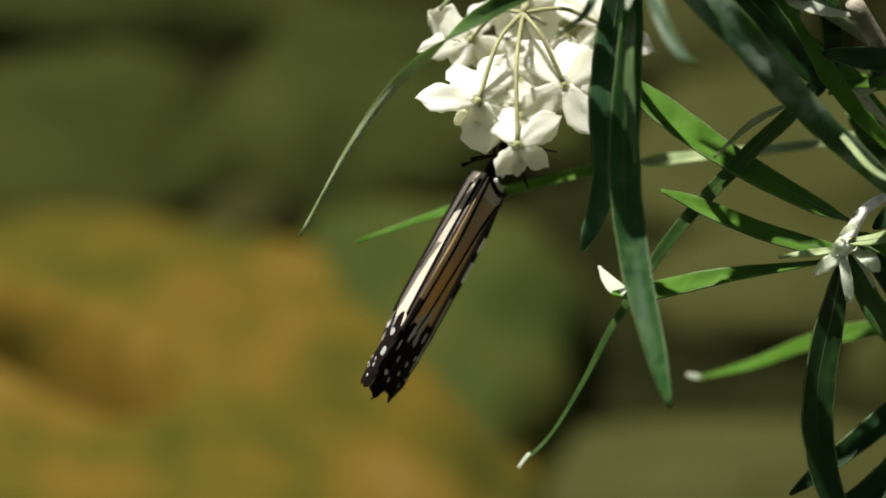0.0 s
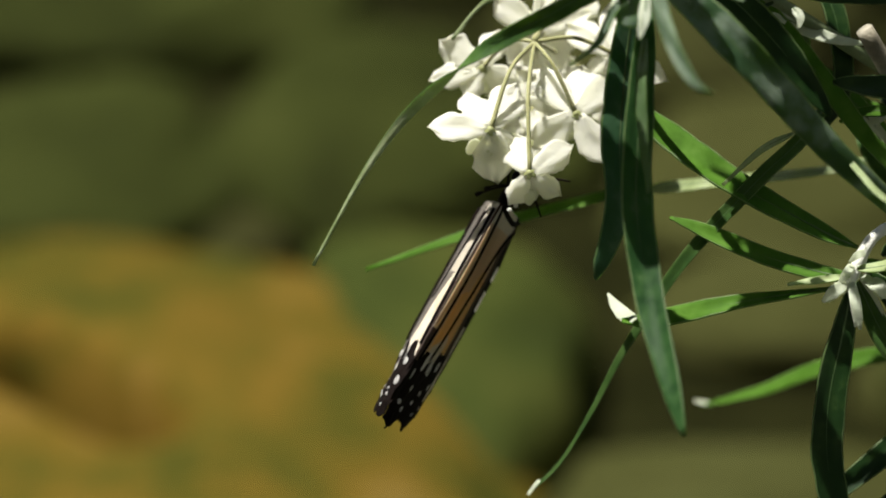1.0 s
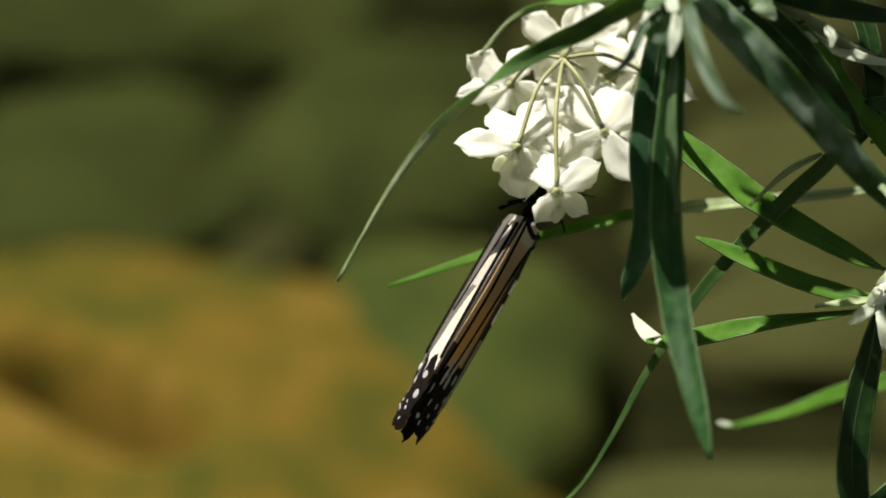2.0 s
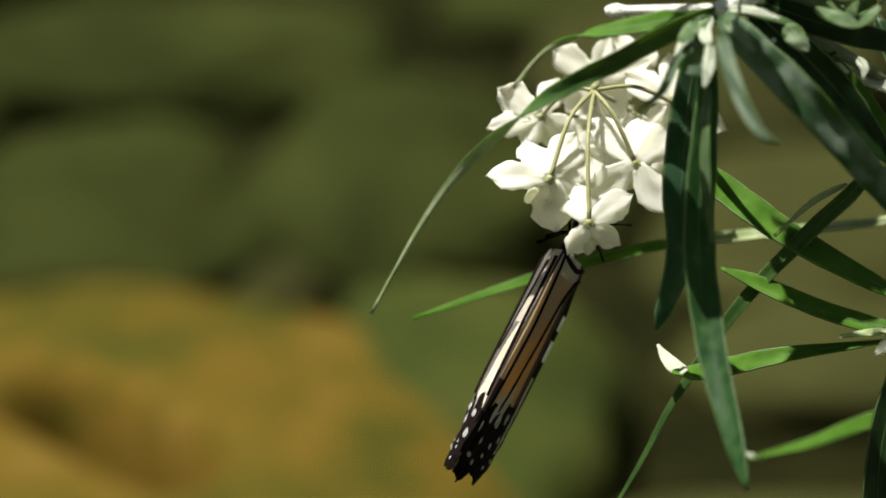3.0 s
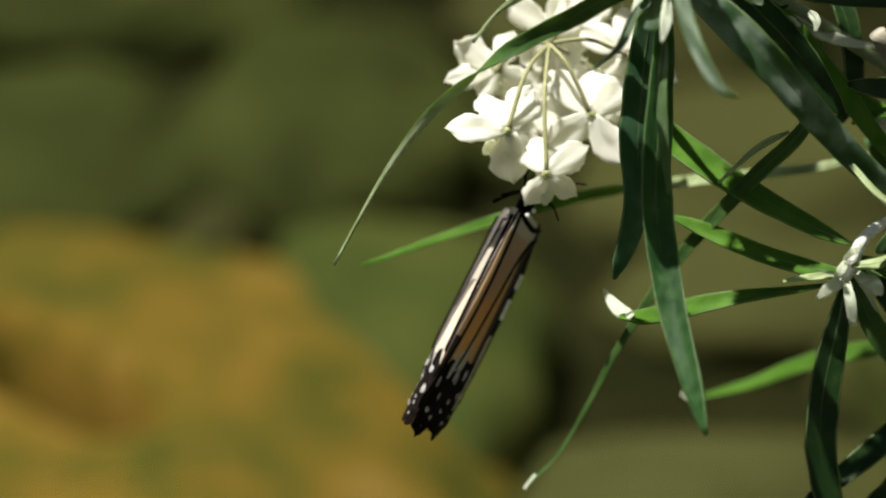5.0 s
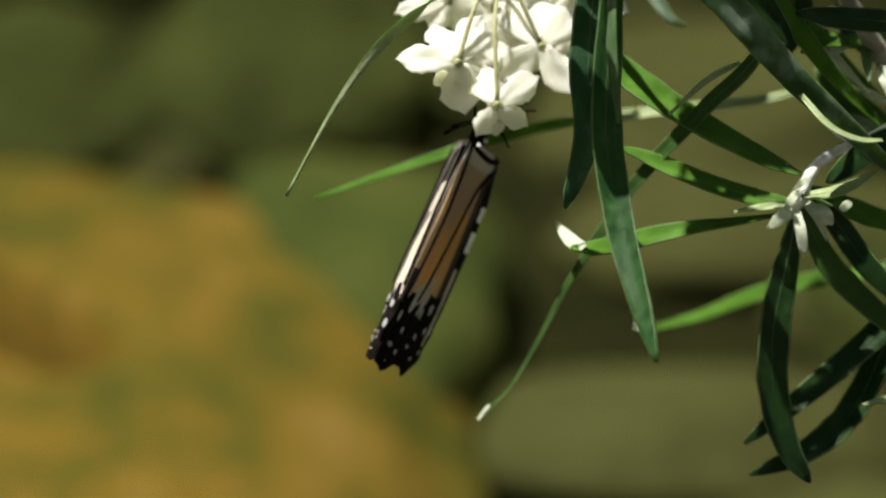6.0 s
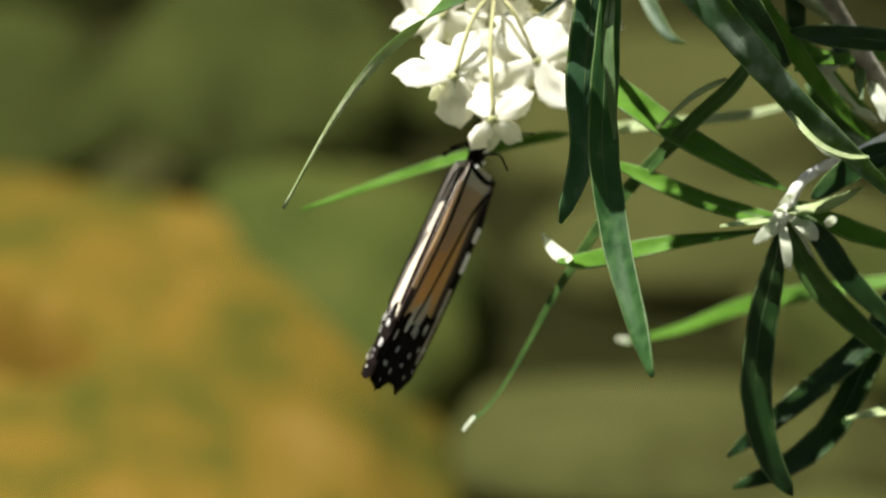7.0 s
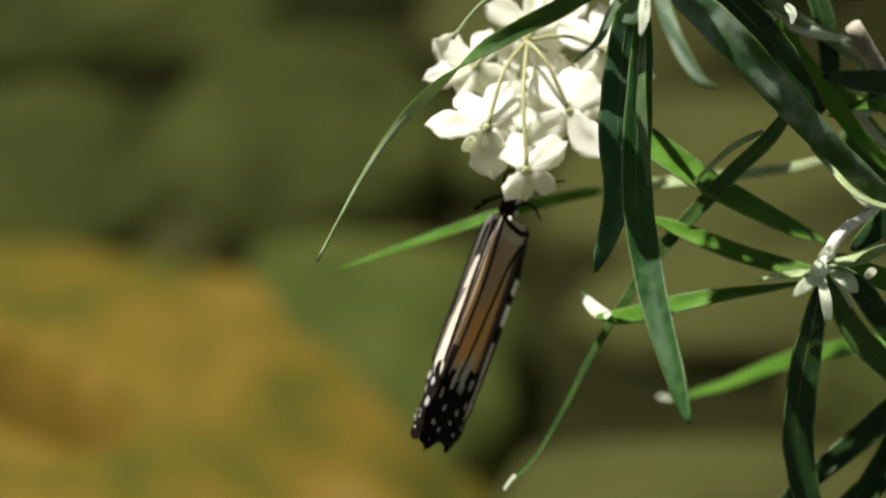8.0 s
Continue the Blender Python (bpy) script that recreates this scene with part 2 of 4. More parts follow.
def blade(bm, pts, width, face, fold=0.35, turn=(0, 0), n=18, profile=(0.45, 0.75), wave=0.0, thick=0.00035, seed=0, under=0, rim=0):
    """A long leaf blade along the points: folded along its midrib, with a thickness, tapering to both ends."""
    sp = spline(pts, n)
    ts = tangents(sp)
    cols = (-1, -0.90, -0.5, 0, 0.5, 0.90, 1)
    top, low = [], []
    peak = max(((i / 50) ** profile[0]) * ((1 - i / 50) ** profile[1]) for i in range(51))
    for i, (q, t) in enumerate(zip(sp, ts)):
        u = i / n
        side = t.cross(Vector(face)).normalized()
        k = min(int(u * (len(turn) - 1)), len(turn) - 2)
        a = radians(turn[k] + (turn[k + 1] - turn[k]) * (u * (len(turn) - 1) - k))
        side = (Matrix.Rotation(a, 3, t) @ side).normalized()
        up = side.cross(t).normalized()
        w = width / 2 * (max(u, 0.01) ** profile[0]) * (max(1 - u, 0.0) ** profile[1]) / peak
        w = max(w, 0.00035)
        row_t, row_l = [], []
        for s in cols:
            lift = fold * abs(s) * w - 0.25 * w * s * s + wave * w * math.sin(9 * u + 2.2 * s + seed)
            edge = 1 + 0.10 * noise.noise((u * 14, s * 2, seed * 3.1))
            p = q + side * (s * w * edge) + up * lift
            row_t.append(bm.verts.new(p + up * thick / 2))
            row_l.append(bm.verts.new(p - up * thick / 2))
        top.append(row_t)
        low.append(row_l)
    m = len(cols)
    for i in range(n):
        for k in range(m - 1):
            bm.faces.new((top[i][k], top[i][k + 1], top[i + 1][k + 1], top[i + 1][k])).material_index = rim if k in (0, m - 2) else 0
            bm.faces.new((low[i][k], low[i + 1][k], low[i + 1][k + 1], low[i][k + 1])).material_index = under
        bm.faces.new((top[i][0], top[i + 1][0], low[i + 1][0], low[i][0]))
        bm.faces.new((top[i][-1], low[i][-1], low[i + 1][-1], top[i + 1][-1]))
    for i in (0, n):
        for k in range(m - 1):
            bm.faces.new((top[i][k], top[i][k + 1], low[i][k + 1], low[i][k]))
    mid = [t[3].co * 0.5 + l[3].co * 0.5 for t, l in zip(top, low)]
    return mid


LEAF_COUNT, WINGS, SHOOT = [0], [], []


def leaf(parent, pts, width, mat=None, face=None, fold=0.35, turn=(0, 0), label="", rib=True, n=18, profile=(0.45, 0.75), wave=0.11, under=None):
    """One leaf with its raised midrib."""
    LEAF_COUNT[0] += 1
    bm = bmesh.new()
    mid = blade(bm, pts, width, face or VIEW, fold, turn, n, profile, wave, seed=LEAF_COUNT[0], under=2 if under else 0, rim=1)
    ob = part("leaf", bm, [mat or LEAF, mat if mat is DOWN else LIT_RIM, under or LEAF], parent, label)
    if rib:
        bm = bmesh.new()
        tube(bm, mid[:-2], (max(width * 0.055, 0.0003), 0.0001), 6)
        part("midrib", bm, RIB, ob)
    return ob


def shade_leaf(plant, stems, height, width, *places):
    """Unseen leaf, added high on the plant between the sun and the places it shades."""
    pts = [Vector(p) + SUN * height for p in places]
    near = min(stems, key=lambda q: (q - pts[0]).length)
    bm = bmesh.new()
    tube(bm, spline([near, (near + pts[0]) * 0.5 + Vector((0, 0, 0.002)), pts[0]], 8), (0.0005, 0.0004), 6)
    part("shade_leaf_stalk", bm, STEM_GREEN, plant)
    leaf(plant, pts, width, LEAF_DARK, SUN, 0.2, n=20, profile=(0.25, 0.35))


# ---------------------------------------------------------------- stream bed
def ground():
    bm = bmesh.new()
    n = 60
    steps = [-200, -40, -10, -4] + [-2 + 4 * i / n for i in range(n + 1)] + [4, 10, 40, 200]
    grid = [[bm.verts.new((x, y + 0.6, (0.012 * noise.noise((x * 5, y * 5, 0)) if abs(x) < 2.5 and abs(y) < 2.5 else 0.02 * noise.noise((x, y, 3)))))
             for x in steps] for y in steps]
    for a, b in zip(grid, grid[1:]):
        for k in range(len(a) - 1):
            bm.faces.new((a[k], a[k + 1], b[k + 1], b[k]))
    ob = new("ground", mesh_of("ground", bm, SILT))
    return tagged(ob, "dark silty stream bed between the stones", "ground", kind="structure")


def stone_mesh(rx, ry, rz, seed, mat, square=0):
    bm = bmesh.new()
    bmesh.ops.create_icosphere(bm, subdivisions=6 if rx > 0.15 else 4, radius=1)
    off = Vector((seed * 3.7, seed * 1.3, seed * 2.1))
    for v in bm.verts:
        d = v.co.normalized()
        big = 0.35 if rx > 0.15 else 1.0
        k = 1 + big * (0.22 * noise.noise(d * 1.1 + off) + 0.12 * noise.noise(d * 2.6 + off)) + 0.02 * big * big * noise.noise(d * 7 + off)
        e = square or (2.3 if rx < 0.15 else 2.1)
        sq = 1 / (abs(d.x) ** e + abs(d.y) ** e + abs(d.z) ** e) ** (1 / e)
        v.co = Vector((d.x * rx, d.y * ry, d.z * rz)) * k * sq
    return mesh_of("stone", bm, mat)


def stone(x, y, rx, ry, rz, mat, label, seed, turn=0.0):
    me = stone_mesh(rx, ry, rz, seed, mat, 2.9 if mat is STONE_LIGHT else 0)
    if rx > 0.15:
        # a hollow runs across the top of the boulder
        a, c = Vector((-0.150 - x, 0.466 - y)), Vector((-0.106 - x, 0.420 - y))
        for v in me.vertices:
            if v.co.z > 0:
                p = v.co.to_2d()
                k = min(max((p - a).dot(c - a) / (c - a).length_squared, 0), 1)
                v.co.z -= 0.062 * math.exp(-((p - a - (c - a) * k).length / 0.013) ** 2)
    ob = new("stone", me)
    ob.matrix_basis = pose(x, y, rz * 0.55, 0, 0, turn)
    return tagged(ob, label, "stone", "stones of the stream bed")


def stream_bed():
    ground()
    green = "olive green algae-covered river stone under shallow water"
    brown = "brown rounded river stone under shallow water"
    rust = "big rust-orange river stone with green algae under water"
    laid = [
        (-0.133, 0.841, 0.097, 0.051, 0.020, STONE, green, 1, 4),
        (0.026, 0.895, 0.050, 0.040, 0.016, STONE, green, 2, -8),
        (0.102, 0.801, 0.079, 0.064, 0.026, STONE_BROWN, brown, 3, 5),
        (-0.147, 0.674, 0.065, 0.088, 0.024, STONE, green, 4, 0),
        (-0.026, 0.711, 0.062, 0.086, 0.026, STONE, green, 5, 6),
        (0.046, 0.712, 0.023, 0.035, 0.014, STONE, brown, 6, -10),
        (0.154, 0.582, 0.074, 0.040, 0.015, STONE_TAN, brown, 7, 3),
        (0.151, 0.681, 0.080, 0.069, 0.022, STONE_TAN, brown, 8, 12),
    ]
    laid += [
        (-0.001, 0.523, 0.058, 0.088, 0.032, STONE_LIGHT, green, 9, -4),
        (-0.139, 0.356, 0.176, 0.235, 0.045, STONE_ORANGE, rust, 10, 0),
        (0.118, 0.424, 0.085, 0.046, 0.020, STONE_TAN, brown, 11, -3),
        (0.161, 0.368, 0.061, 0.038, 0.015, STONE_TAN, brown, 12, 6),
        (0.082, 0.349, 0.055, 0.035, 0.014, STONE, green, 13, 0),
        (-0.270, 0.774, 0.062, 0.064, 0.026, STONE, green, 14, 8),
        (-0.262, 0.616, 0.073, 0.062, 0.025, STONE, green, 15, -6),
        (0.211, 0.515, 0.051, 0.054, 0.022, STONE, green, 16, 5),
        (-0.090, 0.641, 0.032, 0.034, 0.012, STONE_BROWN, brown, 17, 20),
        (0.187, 0.529, 0.040, 0.028, 0.011, STONE_TAN, brown, 18, -8),
    ]
    for x, y, rx, ry, rz, mat, label, seed, turn in laid:
        stone(x, y, rx, ry, rz, mat, label, seed, turn)
    # the rest of the bed, in a few shapes that recur
    rng = random.Random(5)
    placed = [(x, y, max(rx, ry)) for x, y, rx, ry, *_ in laid]
    shapes = {}
    for k in range(8):
        for mat in (STONE, STONE_BROWN, STONE_TAN):
            shapes[k, mat] = stone_mesh(0.06, 0.06 * rng.uniform(0.75, 1.0), 0.06 * rng.uniform(0.4, 0.6), 20 + k, mat)
    tries = 0
    while len(placed) < 285 and tries < 12000:
        tries += 1
        x, y, r = rng.uniform(-1.7, 1.7), rng.uniform(-0.9, 2.3), rng.uniform(0.04, 0.1)
        if math.hypot(x, y - 0.65) < 1.35 + 0.35 * noise.noise((x * 2, y * 2, 4)) and all((x - a) ** 2 + (y - b) ** 2 > (0.9 * (r + c)) ** 2 for a, b, c in placed) and not (-0.24 < x < 0.26 and 0.33 < y < 0.9):
            placed.append((x, y, r))
            mat, label = rng.choice([(STONE, green), (STONE, green), (STONE_BROWN, brown), (STONE_TAN, brown)])
            ob = new("stone", shapes[rng.randrange(8), mat])
            ob.matrix_basis = pose(x, y, r * 0.18, 0, 0, rng.uniform(0, 180)) @ Matrix.Scale(r / 0.06, 4)
            tagged(ob, label, "stone", "stones of the stream bed")


def far_stones():
    """The stones of the bed up and down the stream, past those that lie near."""
    rng = random.Random(9)
    bm = bmesh.new()
    bmesh.ops.create_icosphere(bm, subdivisions=2, radius=1)
    ball = [v.co.copy() for v in bm.verts]
    tris = [[v.index for v in f.verts] for f in bm.faces]
    bm.free()
    verts, faces, tint = [], [], []
    for k in range(2600):
        x, y, r = rng.uniform(-9, 9), 0.65 + rng.uniform(-3.6, 3.6), rng.choice((0.05, 0.07, 0.09, 0.12))
        if math.hypot(x, y - 0.65) < 1.45 + 0.4 * noise.noise((x * 2, y * 2, 4)):
            continue
        flat, a, off = rng.uniform(0.35, 0.6), rng.uniform(0, math.pi), Vector((k * 1.7, k * 0.3, 0))
        wide = rng.uniform(0.7, 1.0)
        faces += [[i + len(verts) for i in f] for f in tris]
        tint += [rng.randrange(3)] * len(tris)
        for d in ball:
            q = d * (r * (1 + 0.35 * noise.noise(d * 1.2 + off)))
            q = Matrix.Rotation(a, 3, "Z") @ Vector((q.x, q.y * wide, q.z * flat))
            verts.append((x + q.x, y + q.y, r * 0.2 + q.z))
    me = bpy.data.meshes.new("river_stones")
    me.from_pydata(verts, [], faces)
    for mat in (STONE, STONE_BROWN, STONE_TAN):
        me.materials.append(mat)
    me.polygons.foreach_set("material_index", tint)
    me.polygons.foreach_set("use_smooth", [True] * len(faces))
    return tagged(new("river_stones", me), "olive and brown river stones of a shallow stream bed", "stones", kind="stuff")


def water():
    bm = bmesh.new()
    for co in ((-12, -12, 0), (12, -12, 0), (12, 12, 0), (-12, 12, 0)):
        bm.verts.new(co)
    bm.faces.new(bm.verts)
    ob = new("water", mesh_of("water", bm, WATER))
    ob.location = (0, 0.6, 0.085)
    return tagged(ob, "clear shallow stream water with small ripples", "water", kind="structure")


def backdrop():
    """Unseen wooded banks, added round the stream to block low sky and its reflection."""
    bm = bmesh.new()
    rows, n = [], 120
    for k in range(13):
        v = k / 12
        ring = []
        for i in range(n):
            a = 2 * math.pi * i / n
            d = Vector((math.cos(a), math.sin(a), 0))
            r = 9 + 3.0 * v * v + 0.9 * noise.noise((d.x * 6, d.y * 6, v * 4)) + 0.5 * noise.noise((d.x * 17, d.y * 17, v * 11))
            h = v * (22 + 2.5 * noise.noise((d.x * 3, d.y * 3, 5))) + 0.3 * noise.noise((d.x * 20, d.y * 20, v * 9)) * v
            ring.append(bm.verts.new((d.x * r, d.y * r + 0.6, h - 0.1)))
        rows.append(ring)
    for a, c in zip(rows, rows[1:]):
        for i in range(n):
            bm.faces.new((a[i], a[(i + 1) % n], c[(i + 1) % n], c[i]))
    ob = new("backdrop", mesh_of("backdrop", bm, SKY_BLOCK))
    return tagged(ob, "unseen dark green banks added round the stream to block low sky", "backdrop", kind="structure")


# ---------------------------------------------------------------- flower head
def petal_mesh(length, width, cup, seed):
    """A cupped ovate petal from its base at the origin, along +x, its inner face to +z."""
    bm = bmesh.new()
    nu, nv, th = 10, 8, 0.00025
    top, low = [], []
    for i in range(nu + 1):
        u = i / nu
        w = width / 2 * (0.32 + 0.68 * math.sin(math.pi * min(u * 0.62 + 0.02, 1)) ** 1.1) * (1 if u < 0.55 else max(1 - ((u - 0.55) / 0.45) ** 2.0, 0.0) ** 0.62 + 0.02)
        rt, rl = [], []
        for k in range(nv + 1):
            s = 2 * k / nv - 1
            x = length * (u - 0.06 * s * s * u + 0.03 * s * u * math.sin(seed * 2.7) + 0.05 * u * u * noise.noise((s * 4, seed * 5.3, 2)))
            z = cup * length * (0.9 * u * u) + cup * 1.2 * w * s * s - 0.10 * w * abs(s) * (1 - u)
            z += 0.16 * width * u * noise.noise((u * 2.2, s * 1.4, seed * 4.7)) + 0.05 * width * noise.noise((u * 6, s * 5, seed * 2.3))
            z += 0.10 * width * math.exp(-(s * 5) ** 2) * u + 0.17 * width * abs(s) ** 3 * u * math.sin(5 * u + seed * 1.7 + s)
            w2 = w * (1 + 0.20 * noise.noise((u * 6, seed * 1.9, s)) + 0.20 * u * noise.noise((u * 17, seed * 3.9, s)))
            p = Vector((x, s * w2, z))
            rt.append(bm.verts.new(p + Vector((0, 0, th / 2))))
            rl.append(bm.verts.new(p - Vector((0, 0, th / 2))))
        top.append(rt)
        low.append(rl)
    for i in range(nu):
        for k in range(nv):
            bm.faces.new((top[i][k], top[i + 1][k], top[i + 1][k + 1], top[i][k + 1]))
            bm.faces.new((low[i][k], low[i][k + 1], low[i + 1][k + 1], low[i + 1][k]))
        for k in (0, nv):
            bm.faces.new((top[i][k], low[i][k], low[i + 1][k], top[i + 1][k]))
    for i in (0, nu):
        for k in range(nv):
            bm.faces.new((top[i][k], top[i][k + 1], low[i][k + 1], low[i][k]))
    return bm


def hood_mesh():
    """One rounded hood of the corona, along +x, standing in +z."""
    bm = bmesh.new()
    bmesh.ops.create_uvsphere(bm, u_segments=12, v_segments=8, radius=1)
    for v in bm.verts:
        x, y, z = v.co
        v.co = Vector((0.0026 + x * 0.0017, y * 0.0013 * (1 - 0.3 * z), 0.0022 + z * 0.0024 + 0.0006 * x * x))
    return bm


VIEW_BASIS = Matrix((Vector((1, 0, 0)), UP, VIEW)).transposed().to_4x4()


def flower(parent, place, axis, petals, seed=0):
    """A floret whose stalk ends at place and which opens towards axis. petals: the way from base to tip (three numbers,
    in millimetres to the right, up and towards the open side of the cluster), width, cup and roll of each."""
    base = Matrix.Translation(place) @ VIEW_BASIS
    az = Vector(axis).normalized()
    open_way = az.to_track_quat("Z", "Y").to_matrix().to_4x4()
    bm = bmesh.new()
    bmesh.ops.create_uvsphere(bm, u_segments=14, v_segments=8, radius=1)
    for v in bm.verts:
        v.co = open_way @ Vector((v.co.x * 0.0009, v.co.y * 0.0009, 0.0004 + v.co.z * 0.0011))
    head = part("floret", bm, CALYX, parent)
    head.matrix_basis = base
    for k, (a, b, c, width, cup, roll) in enumerate(petals):
        way = Vector((a, b, c)) / 1000
        x = way.normalized()
        z = (Vector((0, 0, -1)) + x * x.z).normalized()
        m = Matrix((x, z.cross(x), z)).transposed().to_4x4()
        p = part("petal", petal_mesh(way.length, width / 1000, cup, seed * 5 + k), PETAL, head)
        p.matrix_basis = Matrix.Translation(x * 0.0006) @ m @ Matrix.Rotation(radians(roll), 4, "X")
        turn = open_way @ Matrix.Rotation(2 * math.pi * k / 5 + seed, 4, "Z")
        h = part("corona_hood", hood_mesh(), HOOD, head)
        h.matrix_basis = turn @ Matrix.Translation((0, 0, 0.0034))
        bm = bmesh.new()
        blade(bm, [(0.0003, 0, -0.0001), (0.0007, 0, -0.0001), (0.0013, 0, 0.0004)], 0.0008, (0, 0, 1), 0.2, n=6, thick=0.0002)
        leaflet = part("sepal", bm, CALYX, head)
        leaflet.matrix_basis = turn
    bm = bmesh.new()
    bmesh.ops.create_cone(bm, cap_ends=True, segments=10, radius1=0.0015, radius2=0.0009, depth=0.0024, matrix=open_way @ Matrix.Translation((0, 0, 0.0042)))
    part("stigma_head", bm, CALYX, head)
    return head


def back_flower(parent, place, axis, spin, reach, seed):
    """A floret at the back of the cluster, with five even petals round its axis."""
    rng = random.Random(seed)
    petals = []
    for k in range(5):
        a = radians(spin + 72 * k + rng.uniform(-10, 10))
        r = reach * rng.uniform(0.88, 1.1)
        petals.append((r * math.cos(a), r * math.sin(a), rng.uniform(-1.5, 0.3), rng.uniform(6.2, 7.4), rng.uniform(0.1, 0.2), rng.uniform(-8, 8)))
    return flower(parent, place, axis, petals, seed)


def near_plant():
    plant = empty("milkweed_branch")
    tagged(plant, "milkweed branch with narrow green leaves and white flower cluster", "plant")
    # stems
    bm = bmesh.new()
    tube(bm, spline([(0.1167, 0.0995, 0.4303), (0.0802, 0.0640, 0.4189), (0.0531, 0.0395, 0.4164), (0.0395, 0.0277, 0.4160), (0.0369, 0.0256, 0.4144)], 24), (0.0022, 0.0014), 10)
    part("stem", bm, STEM, plant, "pale woolly stem")
    bm = bmesh.new()
    tube(bm, spline([(0.0396, 0.0287, 0.4156), (0.0302, 0.0275, 0.4157), (0.0199, 0.0302, 0.4142)], 14), (0.0011, 0.0009), 10)
    part("side_shoot", bm, STEM, plant, "pale woolly side shoot")
    bm = bmesh.new()
    bmesh.ops.create_icosphere(bm, subdivisions=3, radius=1)
    for v in bm.verts:
        v.co = Vector((v.co.x * 0.0022, v.co.y * 0.0015, v.co.z * 0.0015)) * (1 + 0.2 * noise.noise(v.co * 3)) + Vector((0.0194, 0.0301, 0.4141))
    part("bud", bm, STEM, plant, "woolly pale bud")
    # the lower stem, rooted among the stones
    bm = bmesh.new()
    tube(bm, spline([(0.1167, 0.0995, 0.4303), (0.1750, 0.1400, 0.4150), (0.2500, 0.1600, 0.3300), (0.2950, 0.1500, 0.1700), (0.3050, 0.1400, -0.0100)], 24), (0.0022, 0.0034), 10)
    part("stem", bm, STEM_GREEN, plant, "green lower stem")
    # an unseen leafy side branch, added above to shade the thick of the branch
    bm = bmesh.new()
    side = spline([(0.0802, 0.0640, 0.4189), (0.0643, 0.0540, 0.4415), (0.0442, 0.0465, 0.4586), (0.0272, 0.0404, 0.4679)], 12)
    tube(bm, side, (0.0016, 0.0007), 8)
    part("stem", bm, STEM_GREEN, plant, "green stem")
    rng = random.Random(11)
    for a, q in enumerate(side[2::2]):
        for k in (-1, 1)[a > 2:]:
            d = Vector((k * rng.uniform(0.3, 0.9), rng.uniform(-0.7, 0.5), 0.25)).normalized()
            ln = rng.uniform(0.045, 0.065)
            leaf(plant, [q, q + d * ln * 0.5, q + d * ln - Vector((0, 0, ln * 0.25))], rng.uniform(0.005, 0.007), LEAF, (0.1 * k, -0.2, 0.97), 0.4, n=12)
    # an upper shoot added unseen: its leaves lie between the sun and what they shade
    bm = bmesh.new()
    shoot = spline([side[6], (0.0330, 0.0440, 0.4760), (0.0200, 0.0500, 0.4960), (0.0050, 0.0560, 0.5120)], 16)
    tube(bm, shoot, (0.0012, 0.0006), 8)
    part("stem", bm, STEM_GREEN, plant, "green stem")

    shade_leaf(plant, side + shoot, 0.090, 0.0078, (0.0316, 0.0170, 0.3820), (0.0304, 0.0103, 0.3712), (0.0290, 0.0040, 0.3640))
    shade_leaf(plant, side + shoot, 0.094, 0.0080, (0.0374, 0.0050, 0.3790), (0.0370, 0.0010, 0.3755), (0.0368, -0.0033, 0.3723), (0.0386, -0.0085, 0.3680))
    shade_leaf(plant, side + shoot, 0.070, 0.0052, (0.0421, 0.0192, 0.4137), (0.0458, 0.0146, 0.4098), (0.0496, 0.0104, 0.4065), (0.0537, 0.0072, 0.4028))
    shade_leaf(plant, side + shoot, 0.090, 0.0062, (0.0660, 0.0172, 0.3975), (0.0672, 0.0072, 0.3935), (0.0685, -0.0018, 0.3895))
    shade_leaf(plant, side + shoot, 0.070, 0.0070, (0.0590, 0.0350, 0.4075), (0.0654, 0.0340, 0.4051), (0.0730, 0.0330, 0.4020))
    # peduncle and stalks of the florets
    hub = Vector((0.0164, 0.0529, 0.3856))
    bm = bmesh.new()
    tube(bm, spline([(0.0388, 0.0319, 0.4132), (0.0286, 0.0502, 0.3990), (0.0194, 0.0573, 0.3892), hub], 16), (0.0009, 0.0008), 8)
    part("peduncle", bm, PEDICEL, plant)

    def stalk(end, near):
        """The curved stalk of a floret, from the hub of the umbel."""
        bm = bmesh.new()
        mid = (hub + end) * 0.5 + Vector((0, 0, 0.0030)) + (end - hub).cross(VIEW) * 0.03 + VIEW * near
        tube(bm, spline([hub, mid, end], 12), (0.00042, 0.00048), 8)
        part("flower_stalk", bm, PEDICEL, plant)

    place = Vector((0.0072, 0.0349, 0.3747))
    stalk(place, 0.001)
    flower(plant, place, (-0.20, -0.45, -0.87), [(-12.2, 0.8, 0.7, 6.4, 0.10, 12), (1.5, -11.0, -3.6, 9.4, 0.16, 0), (8.3, -6.8, -4.1, 7.1, 0.30, -10), (5.8, 10.0, -5.2, 8.0, 0.22, 0), (-5.1, 9.1, -5.0, 7.1, 0.30, 8)], 1)
    place = Vector((0.0151, 0.0289, 0.3679))
    stalk(place, 0.001)
    flower(plant, place, (0.10, -0.40, -0.91), [(-4.8, -6.6, -2.6, 5.2, 0.46, 10), (6.8, -4.2, -1.6, 5.2, 0.42, -10), (1.6, -6.6, -4.4, 2.0, 0.35, 0), (9.2, 6.0, -3.2, 6.6, 0.22, 0), (-5.0, 8.2, -3.9, 7.6, 0.24, 0)], 2)
    place = Vector((0.0249, 0.0436, 0.3738))
    stalk(place, 0.001)
